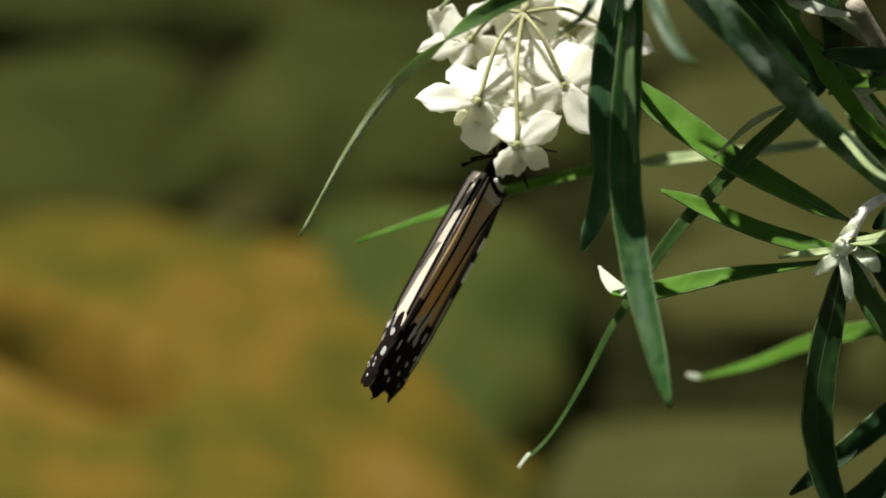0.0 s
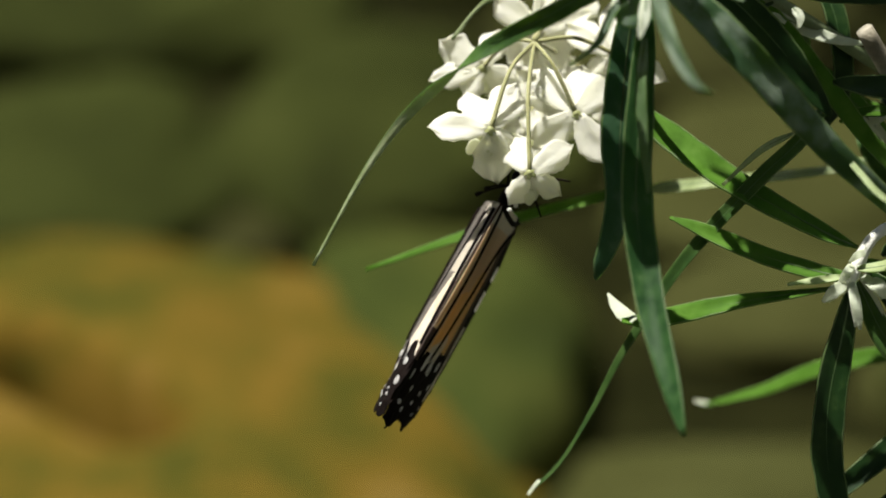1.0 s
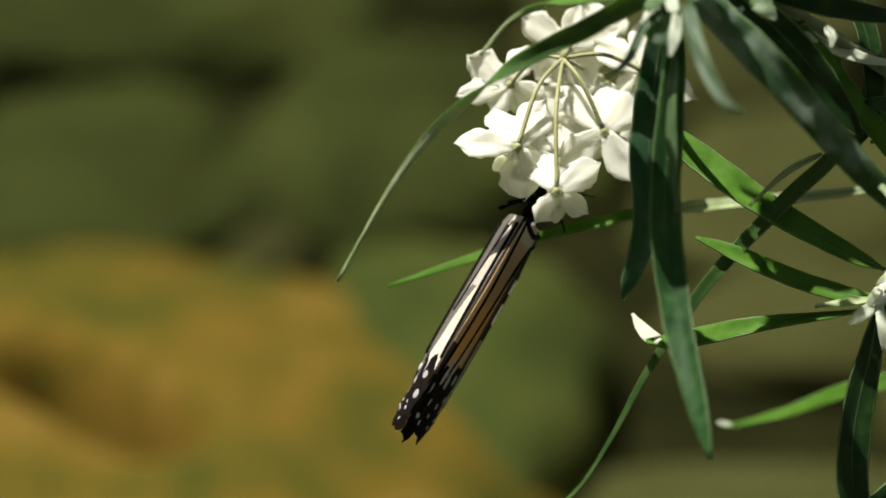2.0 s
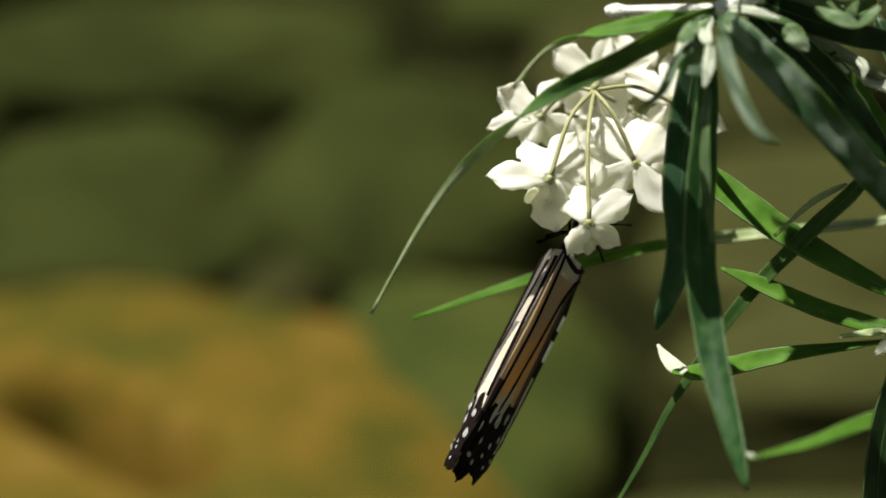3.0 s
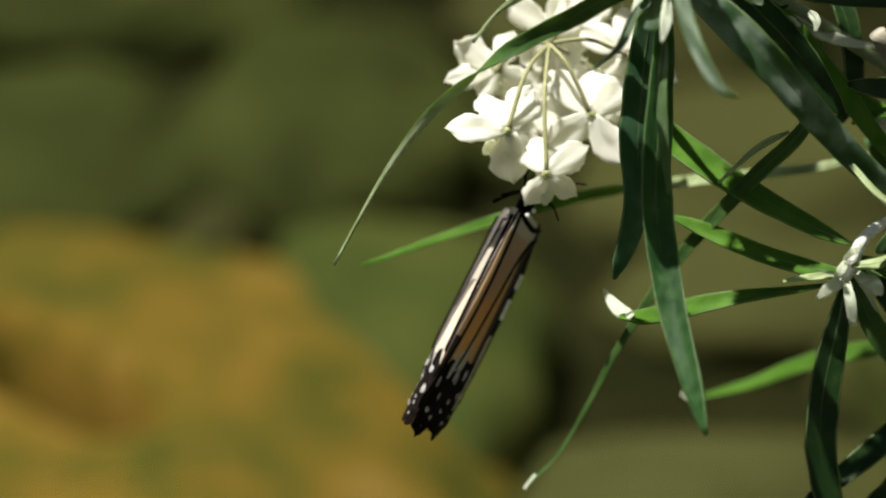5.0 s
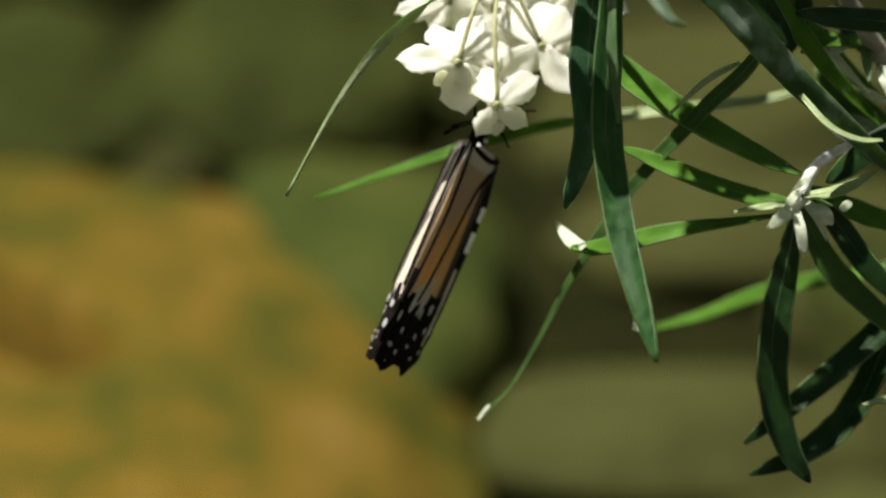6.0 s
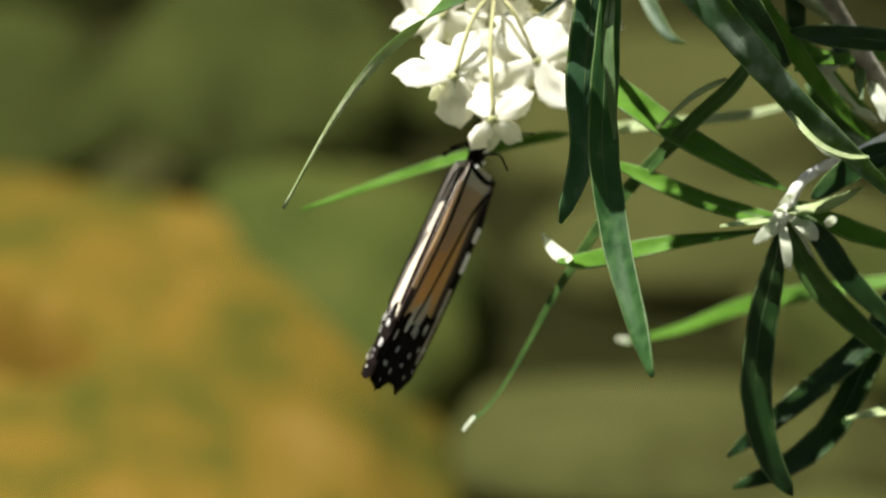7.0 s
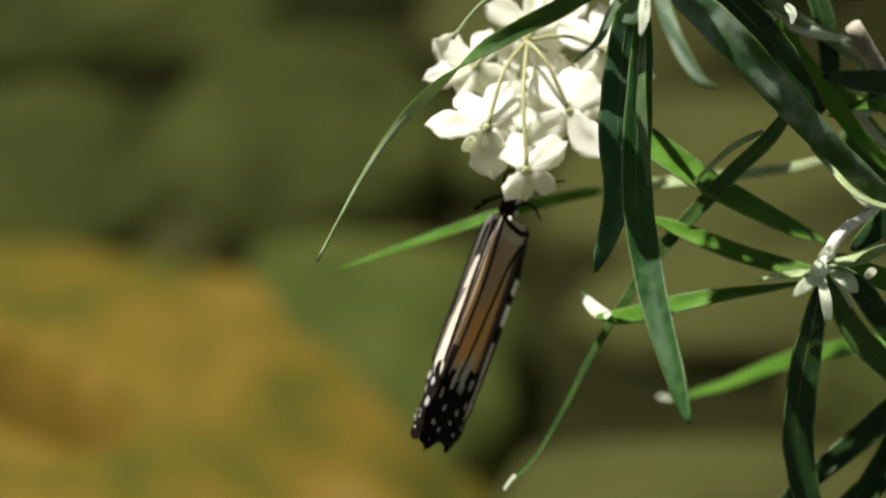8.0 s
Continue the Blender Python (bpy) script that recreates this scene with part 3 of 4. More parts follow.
    flower(plant, place, (0.20, -0.45, -0.87), [(5.9, -9.9, 0.9, 7.8, 0.10, 10), (-8.4, -6.9, 0.2, 7.6, 0.14, -6), (9.3, 7.6, -2.5, 8.1, 0.16, 0), (1.7, 10.6, -3.9, 7.1, 0.20, 0), (-8.6, 9.4, -2.5, 7.1, 0.18, 8)], 3)
    place = Vector((0.0334, 0.0548, 0.3817))
    stalk(place, -0.001)
    flower(plant, place, (0.50, -0.50, -0.70), [(-10.2, 6.7, -1.9, 7.0, 0.18, 0), (-1.2, 10.7, -1.2, 5.6, 0.20, 0), (10.7, -5.1, -1.6, 5.8, 0.16, 0), (-3.5, -9.1, -3.0, 6.7, 0.20, 0), (7.7, 6.0, -3.5, 5.8, 0.20, 0)], 4)
    place = Vector((0.0059, 0.0561, 0.3780))
    stalk(place, -0.001)
    flower(plant, place, (-0.30, -0.30, -0.90), [(-8.6, 5.6, 0.0, 7.2, 0.12, 0), (-10.7, -2.3, 0.5, 5.4, 0.12, 14), (-3.7, -5.1, 0.7, 6.3, 0.20, 0), (3.5, 7.9, -2.3, 6.5, 0.14, 0), (7.7, -4.7, -2.1, 7.2, 0.20, 0)], 5)
    place = Vector((0.0171, 0.0653, 0.3821))
    stalk(place, -0.001)
    flower(plant, place, (0.00, 0.20, -0.98), [(-8.5, 6.6, 0.0, 6.8, 0.08, 0), (3.1, 8.7, 0.0, 5.2, 0.10, 0), (11.5, 3.8, -0.7, 7.3, 0.12, 0), (6.3, -7.8, -1.6, 7.8, 0.16, 0), (-5.6, -6.6, -1.6, 7.8, 0.16, 0)], 6)
    for k, (place, axis, spin, reach) in enumerate((
        ((0.0200, 0.0647, 0.3687), (0.00, -0.30, -0.95), 54, 9.2),
        ((0.0111, 0.0598, 0.3680), (-0.30, -0.40, -0.87), 130, 8.0),
        ((0.0324, 0.0629, 0.3694), (0.40, -0.30, -0.87), 20, 8.2),
        ((0.0169, 0.0523, 0.3627), (0.00, -0.50, -0.87), 90, 6.6),
        ((0.0242, 0.0727, 0.3811), (0.20, 0.30, -0.93), 40, 7.4),
    )):
        stalk(Vector(place), -0.013)
        back_flower(plant, place, axis, spin, reach, k + 7)
    # leaves
    up = Vector((0, -0.35, 0.94))
    leaf(plant, [(0.0383, 0.0255, 0.4162), (0.0288, 0.0208, 0.4140), (0.0191, 0.0198, 0.4083), (0.0083, 0.0205, 0.4015), (-0.0026, 0.0201, 0.3927), (-0.0109, 0.0189, 0.3846), (-0.0192, 0.0157, 0.3731), (-0.0284, 0.0091, 0.3578)], 0.0040, LEAF, (0.05, -0.95, 0.1), 0.5, (0, -5, 5, 30, 150, 180, 185, 190), n=40, profile=(0.22, 0.95), under=LEAF_UNDER)
    leaf(plant, [(0.0395, 0.0276, 0.4158), (0.0301, 0.0257, 0.4146), (0.0192, 0.0256, 0.4123), (0.0116, 0.0257, 0.4105), (0.0051, 0.0260, 0.4070), (-0.0007, 0.0244, 0.4002)], 0.0040, LEAF_FAR, (0, -0.6, 0.8), 0.4, (0, 5, 15, 150, 180), n=28, profile=(0.25, 1.3), under=LEAF_UNDER)
    leaf(plant, [(0.0356, 0.0304, 0.4066), (0.0336, 0.0253, 0.3937), (0.0325, 0.0180, 0.3812), (0.0322, 0.0105, 0.3702), (0.0276, 0.0025, 0.3582)], 0.0076, LEAF_BLUE, (0.1, -0.97, 0.2), 0.3, (0, -8), profile=(0.3, 0.45))
    leaf(plant, [(0.0373, 0.0239, 0.4073), (0.0360, 0.0130, 0.3926), (0.0350, 0.0014, 0.3765), (0.0371, -0.0116, 0.3639), (0.0405, -0.0265, 0.3541), (0.0430, -0.0383, 0.3477)], 0.0064, LEAF_SUN_STREAK, (0.25, -0.9, 0.4), 0.45, (-8, -6, 0, 42, 64), n=30, profile=(0.3, 0.5))
    # Added pale strip in place of the sunlit streak on the hanging leaf.
    leaf(plant, [(0.0368, 0.0155, 0.4048), (0.0359, 0.0091, 0.3977), (0.0364, 0.0039, 0.3887), (0.0373, -0.0004, 0.3793)], 0.0024, WOOLLY, (-0.5, -0.7, 0.5), 0.3, label="narrow grey-green strip added as the hanging leaf's lit streak")
    leaf(plant, [(0.0342, 0.0208, 0.4140), (0.0339, 0.0163, 0.4122), (0.0334, 0.0131, 0.4107), (0.0327, 0.0113, 0.4095)], 0.0058, GLAUCOUS, (-0.1, -0.9, 0.4), 0.15, profile=(0.15, 0.3))
    leaf(plant, [(0.0368, 0.0243, 0.4160), (0.0340, 0.0178, 0.4169), (0.0323, 0.0153, 0.4164), (0.0309, 0.0135, 0.4154)], 0.0030, WOOLLY, (-0.2, -0.7, 0.7), 0.2, label="short grey-green downy young leaf", profile=(0.2, 0.3))
    leaf(plant, [(0.0370, 0.0243, 0.4160), (0.0357, 0.0176, 0.4164), (0.0358, 0.0149, 0.4159), (0.0365, 0.0134, 0.4152)], 0.0026, DOWN, (0, -0.7, 0.7), 0.2, label="short pale downy young leaf", profile=(0.2, 0.3))
    leaf(plant, [(0.0369, 0.0249, 0.4152), (0.0326, 0.0194, 0.4135), (0.0308, 0.0160, 0.4117), (0.0296, 0.0130, 0.4084)], 0.0020, DOWN, (0, -0.8, 0.6), 0.3, label="narrow pale downy young leaf")
    leaf(plant, [(0.0368, 0.0144, 0.4149), (0.0361, 0.0086, 0.4129), (0.0351, 0.0047, 0.4101)], 0.0024, DOWN, (0.2, -0.9, 0.3), 0.3, label="tiny pale downy young leaf")
    leaf(plant, [(0.0377, 0.0005, 0.4228), (0.0388, -0.0081, 0.4199), (0.0413, -0.0151, 0.4159), (0.0442, -0.0193, 0.4125), (0.0472, -0.0201, 0.4111)], 0.0031, GLAUCOUS, (-0.2, -0.85, 0.4), 0.4, (0, 10), profile=(0.2, 0.7), wave=0.25)
    leaf(plant, [(0.0334, 0.0162, 0.4141), (0.0303, 0.0125, 0.4117), (0.0272, 0.0078, 0.4074), (0.0219, 0.0039, 0.4048)], 0.0022, GLAUCOUS, (-0.5, -0.6, 0.6), 0.4, (0, 30))
    leaf(plant, [(0.0396, 0.0244, 0.4157), (0.0465, 0.0163, 0.4114), (0.0544, 0.0098, 0.4057), (0.0625, 0.0084, 0.3970), (0.0726, 0.0067, 0.3856), (0.0855, 0.0065, 0.3727), (0.0995, 0.0059, 0.3592)], 0.0069, DAPPLED, (-0.45, -0.48, 0.76), 0.30, (0, 10), n=28, profile=(0.25, 0.55), wave=0.2)
    leaf(plant, [(0.0500, 0.0455, 0.4087), (0.0634, 0.0411, 0.3971), (0.0740, 0.0366, 0.3854), (0.0855, 0.0331, 0.3712), (0.0972, 0.0309, 0.3594)], 0.0046, LEAF_FAR, (-0.45, -0.48, 0.76), 0.3, (0, 0), n=22, profile=(0.3, 0.6))
    # Added dark leaf: stands for shade on the upper part of the leaf behind.
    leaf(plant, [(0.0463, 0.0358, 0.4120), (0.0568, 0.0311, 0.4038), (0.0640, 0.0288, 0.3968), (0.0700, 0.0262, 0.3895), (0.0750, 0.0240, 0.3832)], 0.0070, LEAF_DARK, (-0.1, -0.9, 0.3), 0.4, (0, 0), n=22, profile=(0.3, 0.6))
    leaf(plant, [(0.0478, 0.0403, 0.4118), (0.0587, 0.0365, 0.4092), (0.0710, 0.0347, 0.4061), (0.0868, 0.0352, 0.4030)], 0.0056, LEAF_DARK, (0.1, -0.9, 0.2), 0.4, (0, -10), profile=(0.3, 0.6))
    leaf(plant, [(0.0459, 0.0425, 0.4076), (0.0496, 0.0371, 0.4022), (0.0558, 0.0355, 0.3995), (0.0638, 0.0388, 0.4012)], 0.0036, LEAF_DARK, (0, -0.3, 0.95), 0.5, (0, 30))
    leaf(plant, [(0.0545, 0.0515, 0.4071), (0.0645, 0.0485, 0.4060), (0.0727, 0.0512, 0.4066)], 0.0040, WOOLLY, (0, -0.6, 0.8), 0.3)
    leaf(plant, [(0.0664, 0.0506, 0.3956), (0.0697, 0.0483, 0.3936), (0.0713, 0.0439, 0.3881), (0.0685, 0.0423, 0.3832)], 0.0026, GLAUCOUS, (0.3, -0.8, 0.4), 0.4)
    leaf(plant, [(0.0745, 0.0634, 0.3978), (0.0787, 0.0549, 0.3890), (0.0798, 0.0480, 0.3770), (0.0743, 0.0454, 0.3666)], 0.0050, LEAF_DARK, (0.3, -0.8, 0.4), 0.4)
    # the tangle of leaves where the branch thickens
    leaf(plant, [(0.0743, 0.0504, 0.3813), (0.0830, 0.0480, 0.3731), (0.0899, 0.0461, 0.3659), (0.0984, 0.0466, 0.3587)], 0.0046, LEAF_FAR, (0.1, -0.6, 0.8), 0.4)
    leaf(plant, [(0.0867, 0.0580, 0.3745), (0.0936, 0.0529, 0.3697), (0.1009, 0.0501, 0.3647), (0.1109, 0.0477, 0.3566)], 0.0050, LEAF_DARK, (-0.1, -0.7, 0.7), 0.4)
    leaf(plant, [(0.0848, 0.0555, 0.3622), (0.0921, 0.0516, 0.3553), (0.1022, 0.0496, 0.3479), (0.1149, 0.0473, 0.3400)], 0.0062, LEAF, (-0.1, -0.8, 0.5), 0.4)
    leaf(plant, [(0.0959, 0.0570, 0.3487), (0.1014, 0.0536, 0.3428), (0.1086, 0.0519, 0.3359), (0.1164, 0.0493, 0.3273)], 0.0056, LEAF, (-0.2, -0.8, 0.5), 0.4)
    leaf(plant, [(0.1102, 0.0508, 0.3700), (0.1002, 0.0497, 0.3720), (0.0891, 0.0481, 0.3713), (0.0831, 0.0468, 0.3690)], 0.0036, LEAF_FAR, (0, -0.5, 0.85), 0.4)
    leaf(plant, [(0.1046, 0.0407, 0.3606), (0.0994, 0.0414, 0.3657), (0.0964, 0.0435, 0.3693), (0.0956, 0.0456, 0.3729)], 0.0022, DOWN, (-0.3, -0.6, 0.7), 0.3, label="small pale downy young leaf")
    leaf(plant, [(0.0601, 0.0617, 0.4049), (0.0633, 0.0576, 0.4018), (0.0662, 0.0562, 0.3993), (0.0692, 0.0574, 0.3993), (0.0722, 0.0600, 0.4019)], 0.0030, WOOLLY, (0, -0.6, 0.8), 0.3)
    leaf(plant, [(0.0516, 0.0543, 0.4021), (0.0549, 0.0511, 0.3985), (0.0594, 0.0497, 0.3960)], 0.0036, GLAUCOUS, (-0.2, -0.6, 0.7), 0.3)
    leaf(plant, [(0.0638, 0.0473, 0.3959), (0.0682, 0.0450, 0.3939), (0.0763, 0.0442, 0.3905), (0.0845, 0.0454, 0.3886)], 0.0030, DOWN, (0, -0.6, 0.8), 0.3)
    bm = bmesh.new()
    tube(bm, spline([(0.0417, 0.0343, 0.4133), (0.0521, 0.0365, 0.4092), (0.0629, 0.0412, 0.4014), (0.0779, 0.0478, 0.3887), (0.0963, 0.0568, 0.3724)], 20), (0.0010, 0.0015), 8)
    part("stem", bm, STEM_GREEN, plant, "green stem")
    leaf(plant, [(0.0575, 0.0250, 0.4173), (0.0614, 0.0223, 0.4166), (0.0652, 0.0219, 0.4159), (0.0679, 0.0233, 0.4164), (0.0711, 0.0266, 0.4181)], 0.0030, WOOLLY, (0, -0.6, 0.8), 0.3)
    leaf(plant, [(0.0637, 0.0229, 0.4156), (0.0643, 0.0228, 0.4175), (0.0656, 0.0239, 0.4194)], 0.0022, WOOLLY, (0, -0.7, 0.7), 0.3)
    leaf(plant, [(0.0520, 0.0251, 0.4134), (0.0541, 0.0230, 0.4118), (0.0565, 0.0218, 0.4097)], 0.0040, WOOLLY, (-0.2, -0.7, 0.6), 0.3)
    leaf(plant, [(0.0669, 0.0292, 0.4046), (0.0681, 0.0274, 0.4035), (0.0679, 0.0263, 0.4016)], 0.0018, DOWN, (-0.2, -0.8, 0.5), 0.3, label="small pale downy young leaf")
    leaf(plant, [(0.1009, 0.0335, 0.3834), (0.0922, 0.0325, 0.3848), (0.0839, 0.0314, 0.3861), (0.0757, 0.0305, 0.3876)], 0.0052, LEAF_DARK, (0.1, -0.85, 0.4), 0.35, (0, 10), n=20, profile=(0.3, 0.5))
    leaf(plant, [(0.0885, 0.0357, 0.3780), (0.0852, 0.0360, 0.3781), (0.0816, 0.0359, 0.3776), (0.0781, 0.0352, 0.3760)], 0.0024, LEAF_FAR, (-0.2, -0.6, 0.75), 0.3)
    bm = bmesh.new()
    tube(bm, spline([(0.0823, 0.0379, 0.3956), (0.0893, 0.0380, 0.3837), (0.0954, 0.0391, 0.3737), (0.1018, 0.0402, 0.3636), (0.1133, 0.0416, 0.3461)], 20), (0.0018, 0.0023), 12)
    part("stem", bm, STEM_BROWN, plant, "thick grey-brown stem")
    leaf(plant, [(0.0830, 0.0421, 0.3749), (0.0854, 0.0400, 0.3733), (0.0890, 0.0380, 0.3697), (0.0934, 0.0367, 0.3656)], 0.0020, DOWN, (-0.3, -0.7, 0.6), 0.3, label="small pale downy young leaf")
    leaf(plant, [(0.0883, 0.0386, 0.3768), (0.0862, 0.0369, 0.3758), (0.0836, 0.0364, 0.3750)], 0.0018, DOWN, (0, -0.7, 0.7), 0.3, label="small pale downy young leaf")
    leaf(plant, [(0.0923, 0.0394, 0.3763), (0.0921, 0.0359, 0.3742), (0.0924, 0.0326, 0.3704)], 0.0024, WOOLLY, (-0.2, -0.9, 0.3), 0.3)
    leaf(plant, [(0.0946, 0.0371, 0.3722), (0.0966, 0.0332, 0.3696), (0.0973, 0.0312, 0.3660)], 0.0030, DOWN, (-0.2, -0.8, 0.5), 0.3, label="small pale downy young leaf")
    leaf(plant, [(0.0922, 0.0405, 0.3642), (0.0950, 0.0391, 0.3636), (0.0974, 0.0383, 0.3623)], 0.0018, DOWN, (0, -0.7, 0.7), 0.3, label="small pale downy young leaf")
    leaf(plant, [(0.0854, 0.0513, 0.3548), (0.0881, 0.0482, 0.3535), (0.0910, 0.0464, 0.3523), (0.0945, 0.0450, 0.3519)], 0.0013, LEAF_UNDER, (0, -0.6, 0.8), 0.3, rib=False)
    leaf(plant, [(0.0911, 0.0449, 0.3558), (0.0946, 0.0430, 0.3545), (0.0988, 0.0418, 0.3524), (0.1018, 0.0425, 0.3516)], 0.0024, WOOLLY, (0, -0.7, 0.7), 0.3)
    leaf(plant, [(0.0836, 0.0562, 0.3714), (0.0877, 0.0540, 0.3695), (0.0936, 0.0531, 0.3700), (0.0985, 0.0541, 0.3717)], 0.0024, LEAF_FAR, (0, -0.5, 0.85), 0.3)
    leaf(plant, [(0.0454, 0.0365, 0.4092), (0.0499, 0.0329, 0.4070), (0.0513, 0.0324, 0.4060)], 0.0016, DOWN, (-0.2, -0.7, 0.7), 0.3, label="small pale downy young leaf")
    leaf(plant, [(0.0397, 0.0220, 0.4161), (0.0427, 0.0179, 0.4150), (0.0453, 0.0154, 0.4126)], 0.0026, WOOLLY, (-0.2, -0.8, 0.5), 0.3)
    leaf(plant, [(0.0400, 0.0267, 0.4163), (0.0453, 0.0248, 0.4169), (0.0507, 0.0240, 0.4156)], 0.0018, DOWN, (0, -0.6, 0.8), 0.3, label="small pale downy young leaf")
    leaf(plant, [(0.0462, 0.0280, 0.4145), (0.0516, 0.0265, 0.4139), (0.0554, 0.0256, 0.4124)], 0.0014, WOOLLY, (0, -0.6, 0.8), 0.3)
    leaf(plant, [(0.0625, 0.0376, 0.3990), (0.0644, 0.0364, 0.3991), (0.0662, 0.0359, 0.3981)], 0.0016, DOWN, (0, -0.6, 0.8), 0.3, label="small pale downy young leaf")
    return plant


def far_plant():
    plant = empty("milkweed_shoot")
    SHOOT.append(plant)
    tagged(plant, "milkweed shoot with pale stem tip and narrow green leaves", "plant")
    bm = bmesh.new()
    tube(bm, spline([(0.1441, 0.0555, 0.3772), (0.1172, 0.0361, 0.3688), (0.1006, 0.0279, 0.3656), (0.0920, 0.0240, 0.3629), (0.0857, 0.0223, 0.3608), (0.0814, 0.0204, 0.3585), (0.0791, 0.0186, 0.3554), (0.0774, 0.0168, 0.3522), (0.0757, 0.0153, 0.3498)], 40), [0.0008 + 0.0006 * min(max(i - 14, 0) / 16, 1) * (1 + 0.9 * noise.noise((i * 0.7, 2, 7))) for i in range(41)], 10)
    part("stem", bm, STEM, plant, "pale woolly stem tip")
    bm = bmesh.new()
    tube(bm, spline([(0.1441, 0.0555, 0.3772), (0.1900, 0.0680, 0.3550), (0.2550, 0.1000, 0.2700), (0.2900, 0.1280, 0.1300), (0.2960, 0.1340, -0.0100)], 24), (0.0010, 0.0026), 10)
    part("stem", bm, STEM_GREEN, plant, "green lower stem")
    F = LEAF_FAR
    # an unseen upper stem, added so that its leaves shade those below
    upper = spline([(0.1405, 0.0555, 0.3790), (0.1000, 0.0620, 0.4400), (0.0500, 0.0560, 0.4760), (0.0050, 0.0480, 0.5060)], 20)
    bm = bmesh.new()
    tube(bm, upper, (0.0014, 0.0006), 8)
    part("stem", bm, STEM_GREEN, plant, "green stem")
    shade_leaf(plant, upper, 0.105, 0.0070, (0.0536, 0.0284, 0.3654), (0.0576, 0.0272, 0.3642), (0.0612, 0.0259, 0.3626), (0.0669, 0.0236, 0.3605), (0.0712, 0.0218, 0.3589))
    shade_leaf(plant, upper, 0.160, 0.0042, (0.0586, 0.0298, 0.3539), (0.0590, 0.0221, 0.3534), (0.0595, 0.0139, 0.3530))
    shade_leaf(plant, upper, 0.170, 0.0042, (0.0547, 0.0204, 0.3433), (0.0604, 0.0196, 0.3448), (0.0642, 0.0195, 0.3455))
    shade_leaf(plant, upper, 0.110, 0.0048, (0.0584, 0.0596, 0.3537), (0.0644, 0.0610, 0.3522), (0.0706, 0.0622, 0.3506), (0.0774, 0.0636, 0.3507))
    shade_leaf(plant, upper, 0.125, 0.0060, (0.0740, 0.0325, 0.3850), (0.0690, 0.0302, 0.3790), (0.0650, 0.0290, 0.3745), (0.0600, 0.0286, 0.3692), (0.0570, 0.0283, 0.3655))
    leaf(plant, [(0.0784, 0.0201, 0.3565), (0.0726, 0.0222, 0.3583), (0.0646, 0.0252, 0.3615), (0.0556, 0.0302, 0.3646), (0.0478, 0.0344, 0.3684), (0.0404, 0.0398, 0.3720), (0.0336, 0.0444, 0.3761)], 0.0065, F, (0.2, -0.6, 0.75), 0.4, (0, 0), n=26, profile=(0.75, 0.4))
    leaf(plant, [(0.0771, 0.0169, 0.3511), (0.0703, 0.0193, 0.3513), (0.0602, 0.0225, 0.3530), (0.0513, 0.0259, 0.3554), (0.0457, 0.0280, 0.3571), (0.0409, 0.0297, 0.3582)], 0.0041, F, (0, -0.6, 0.8), 0.4, (0, 0), n=22, profile=(0.45, 0.75))
    leaf(plant, [(0.0770, 0.0163, 0.3498), (0.0670, 0.0187, 0.3466), (0.0582, 0.0205, 0.3441), (0.0502, 0.0214, 0.3419), (0.0432, 0.0196, 0.3412), (0.0347, 0.0160, 0.3415), (0.0308, 0.0116, 0.3441)], 0.0043, F, (0, -0.6, 0.8), 0.35, (0, 20), n=24, profile=(0.9, 0.4))
    leaf(plant, [(0.0710, 0.0313, 0.3816), (0.0661, 0.0290, 0.3757), (0.0599, 0.0285, 0.3692), (0.0544, 0.0281, 0.3628), (0.0489, 0.0276, 0.3563), (0.0427, 0.0262, 0.3484), (0.0366, 0.0240, 0.3390), (0.0307, 0.0216, 0.3292), (0.0252, 0.0186, 0.3184), (0.0187, 0.0141, 0.3088), (0.0121, 0.0110, 0.3033)], 0.0034, LEAF, (-0.10, -0.72, 0.68), 0.35, (0, 0), n=40, profile=(0.25, 1.15))
    leaf(plant, [(0.0144, 0.0115, 0.3061), (0.0132, 0.0109, 0.3048), (0.0120, 0.0103, 0.3032)], 0.0006, DOWN, (-0.5, -0.7, 0.4), 0.3, rib=False, label="pale dry leaf tip", n=8)
    leaf(plant, [(0.0653, 0.0292, 0.3779), (0.0586, 0.0290, 0.3739), (0.0513, 0.0281, 0.3666)], 0.0014, LEAF_UNDER, (0, -0.6, 0.8), 0.4)
    leaf(plant, [(0.0895, 0.0637, 0.3547), (0.0775, 0.0628, 0.3515), (0.0663, 0.0622, 0.3502), (0.0511, 0.0615, 0.3490), (0.0391, 0.0608, 0.3477), (0.0270, 0.0589, 0.3466), (0.0108, 0.0561, 0.3435), (-0.0038, 0.0529, 0.3400), (-0.0218, 0.0489, 0.3351)], 0.0026, F, (-0.1, -0.6, 0.8), 0.3, (180, 180, 180, 180, 0, 0, 0, 0), n=40, profile=(0.5, 0.5), under=LEAF_UNDER)
    leaf(plant, [(0.0331, 0.0125, 0.3440), (0.0316, 0.0197, 0.3412), (0.0299, 0.0240, 0.3408), (0.0285, 0.0268, 0.3419)], 0.0031, DOWN, (-0.3, -0.35, 0.9), 0.05, label="curled pale leaf tip", rib=False, profile=(0.35, 0.8))
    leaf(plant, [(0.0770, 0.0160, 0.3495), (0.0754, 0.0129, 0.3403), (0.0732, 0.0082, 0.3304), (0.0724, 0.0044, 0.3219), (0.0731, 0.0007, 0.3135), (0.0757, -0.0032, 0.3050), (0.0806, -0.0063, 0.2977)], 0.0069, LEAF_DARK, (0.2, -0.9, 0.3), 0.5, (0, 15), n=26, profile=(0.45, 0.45))
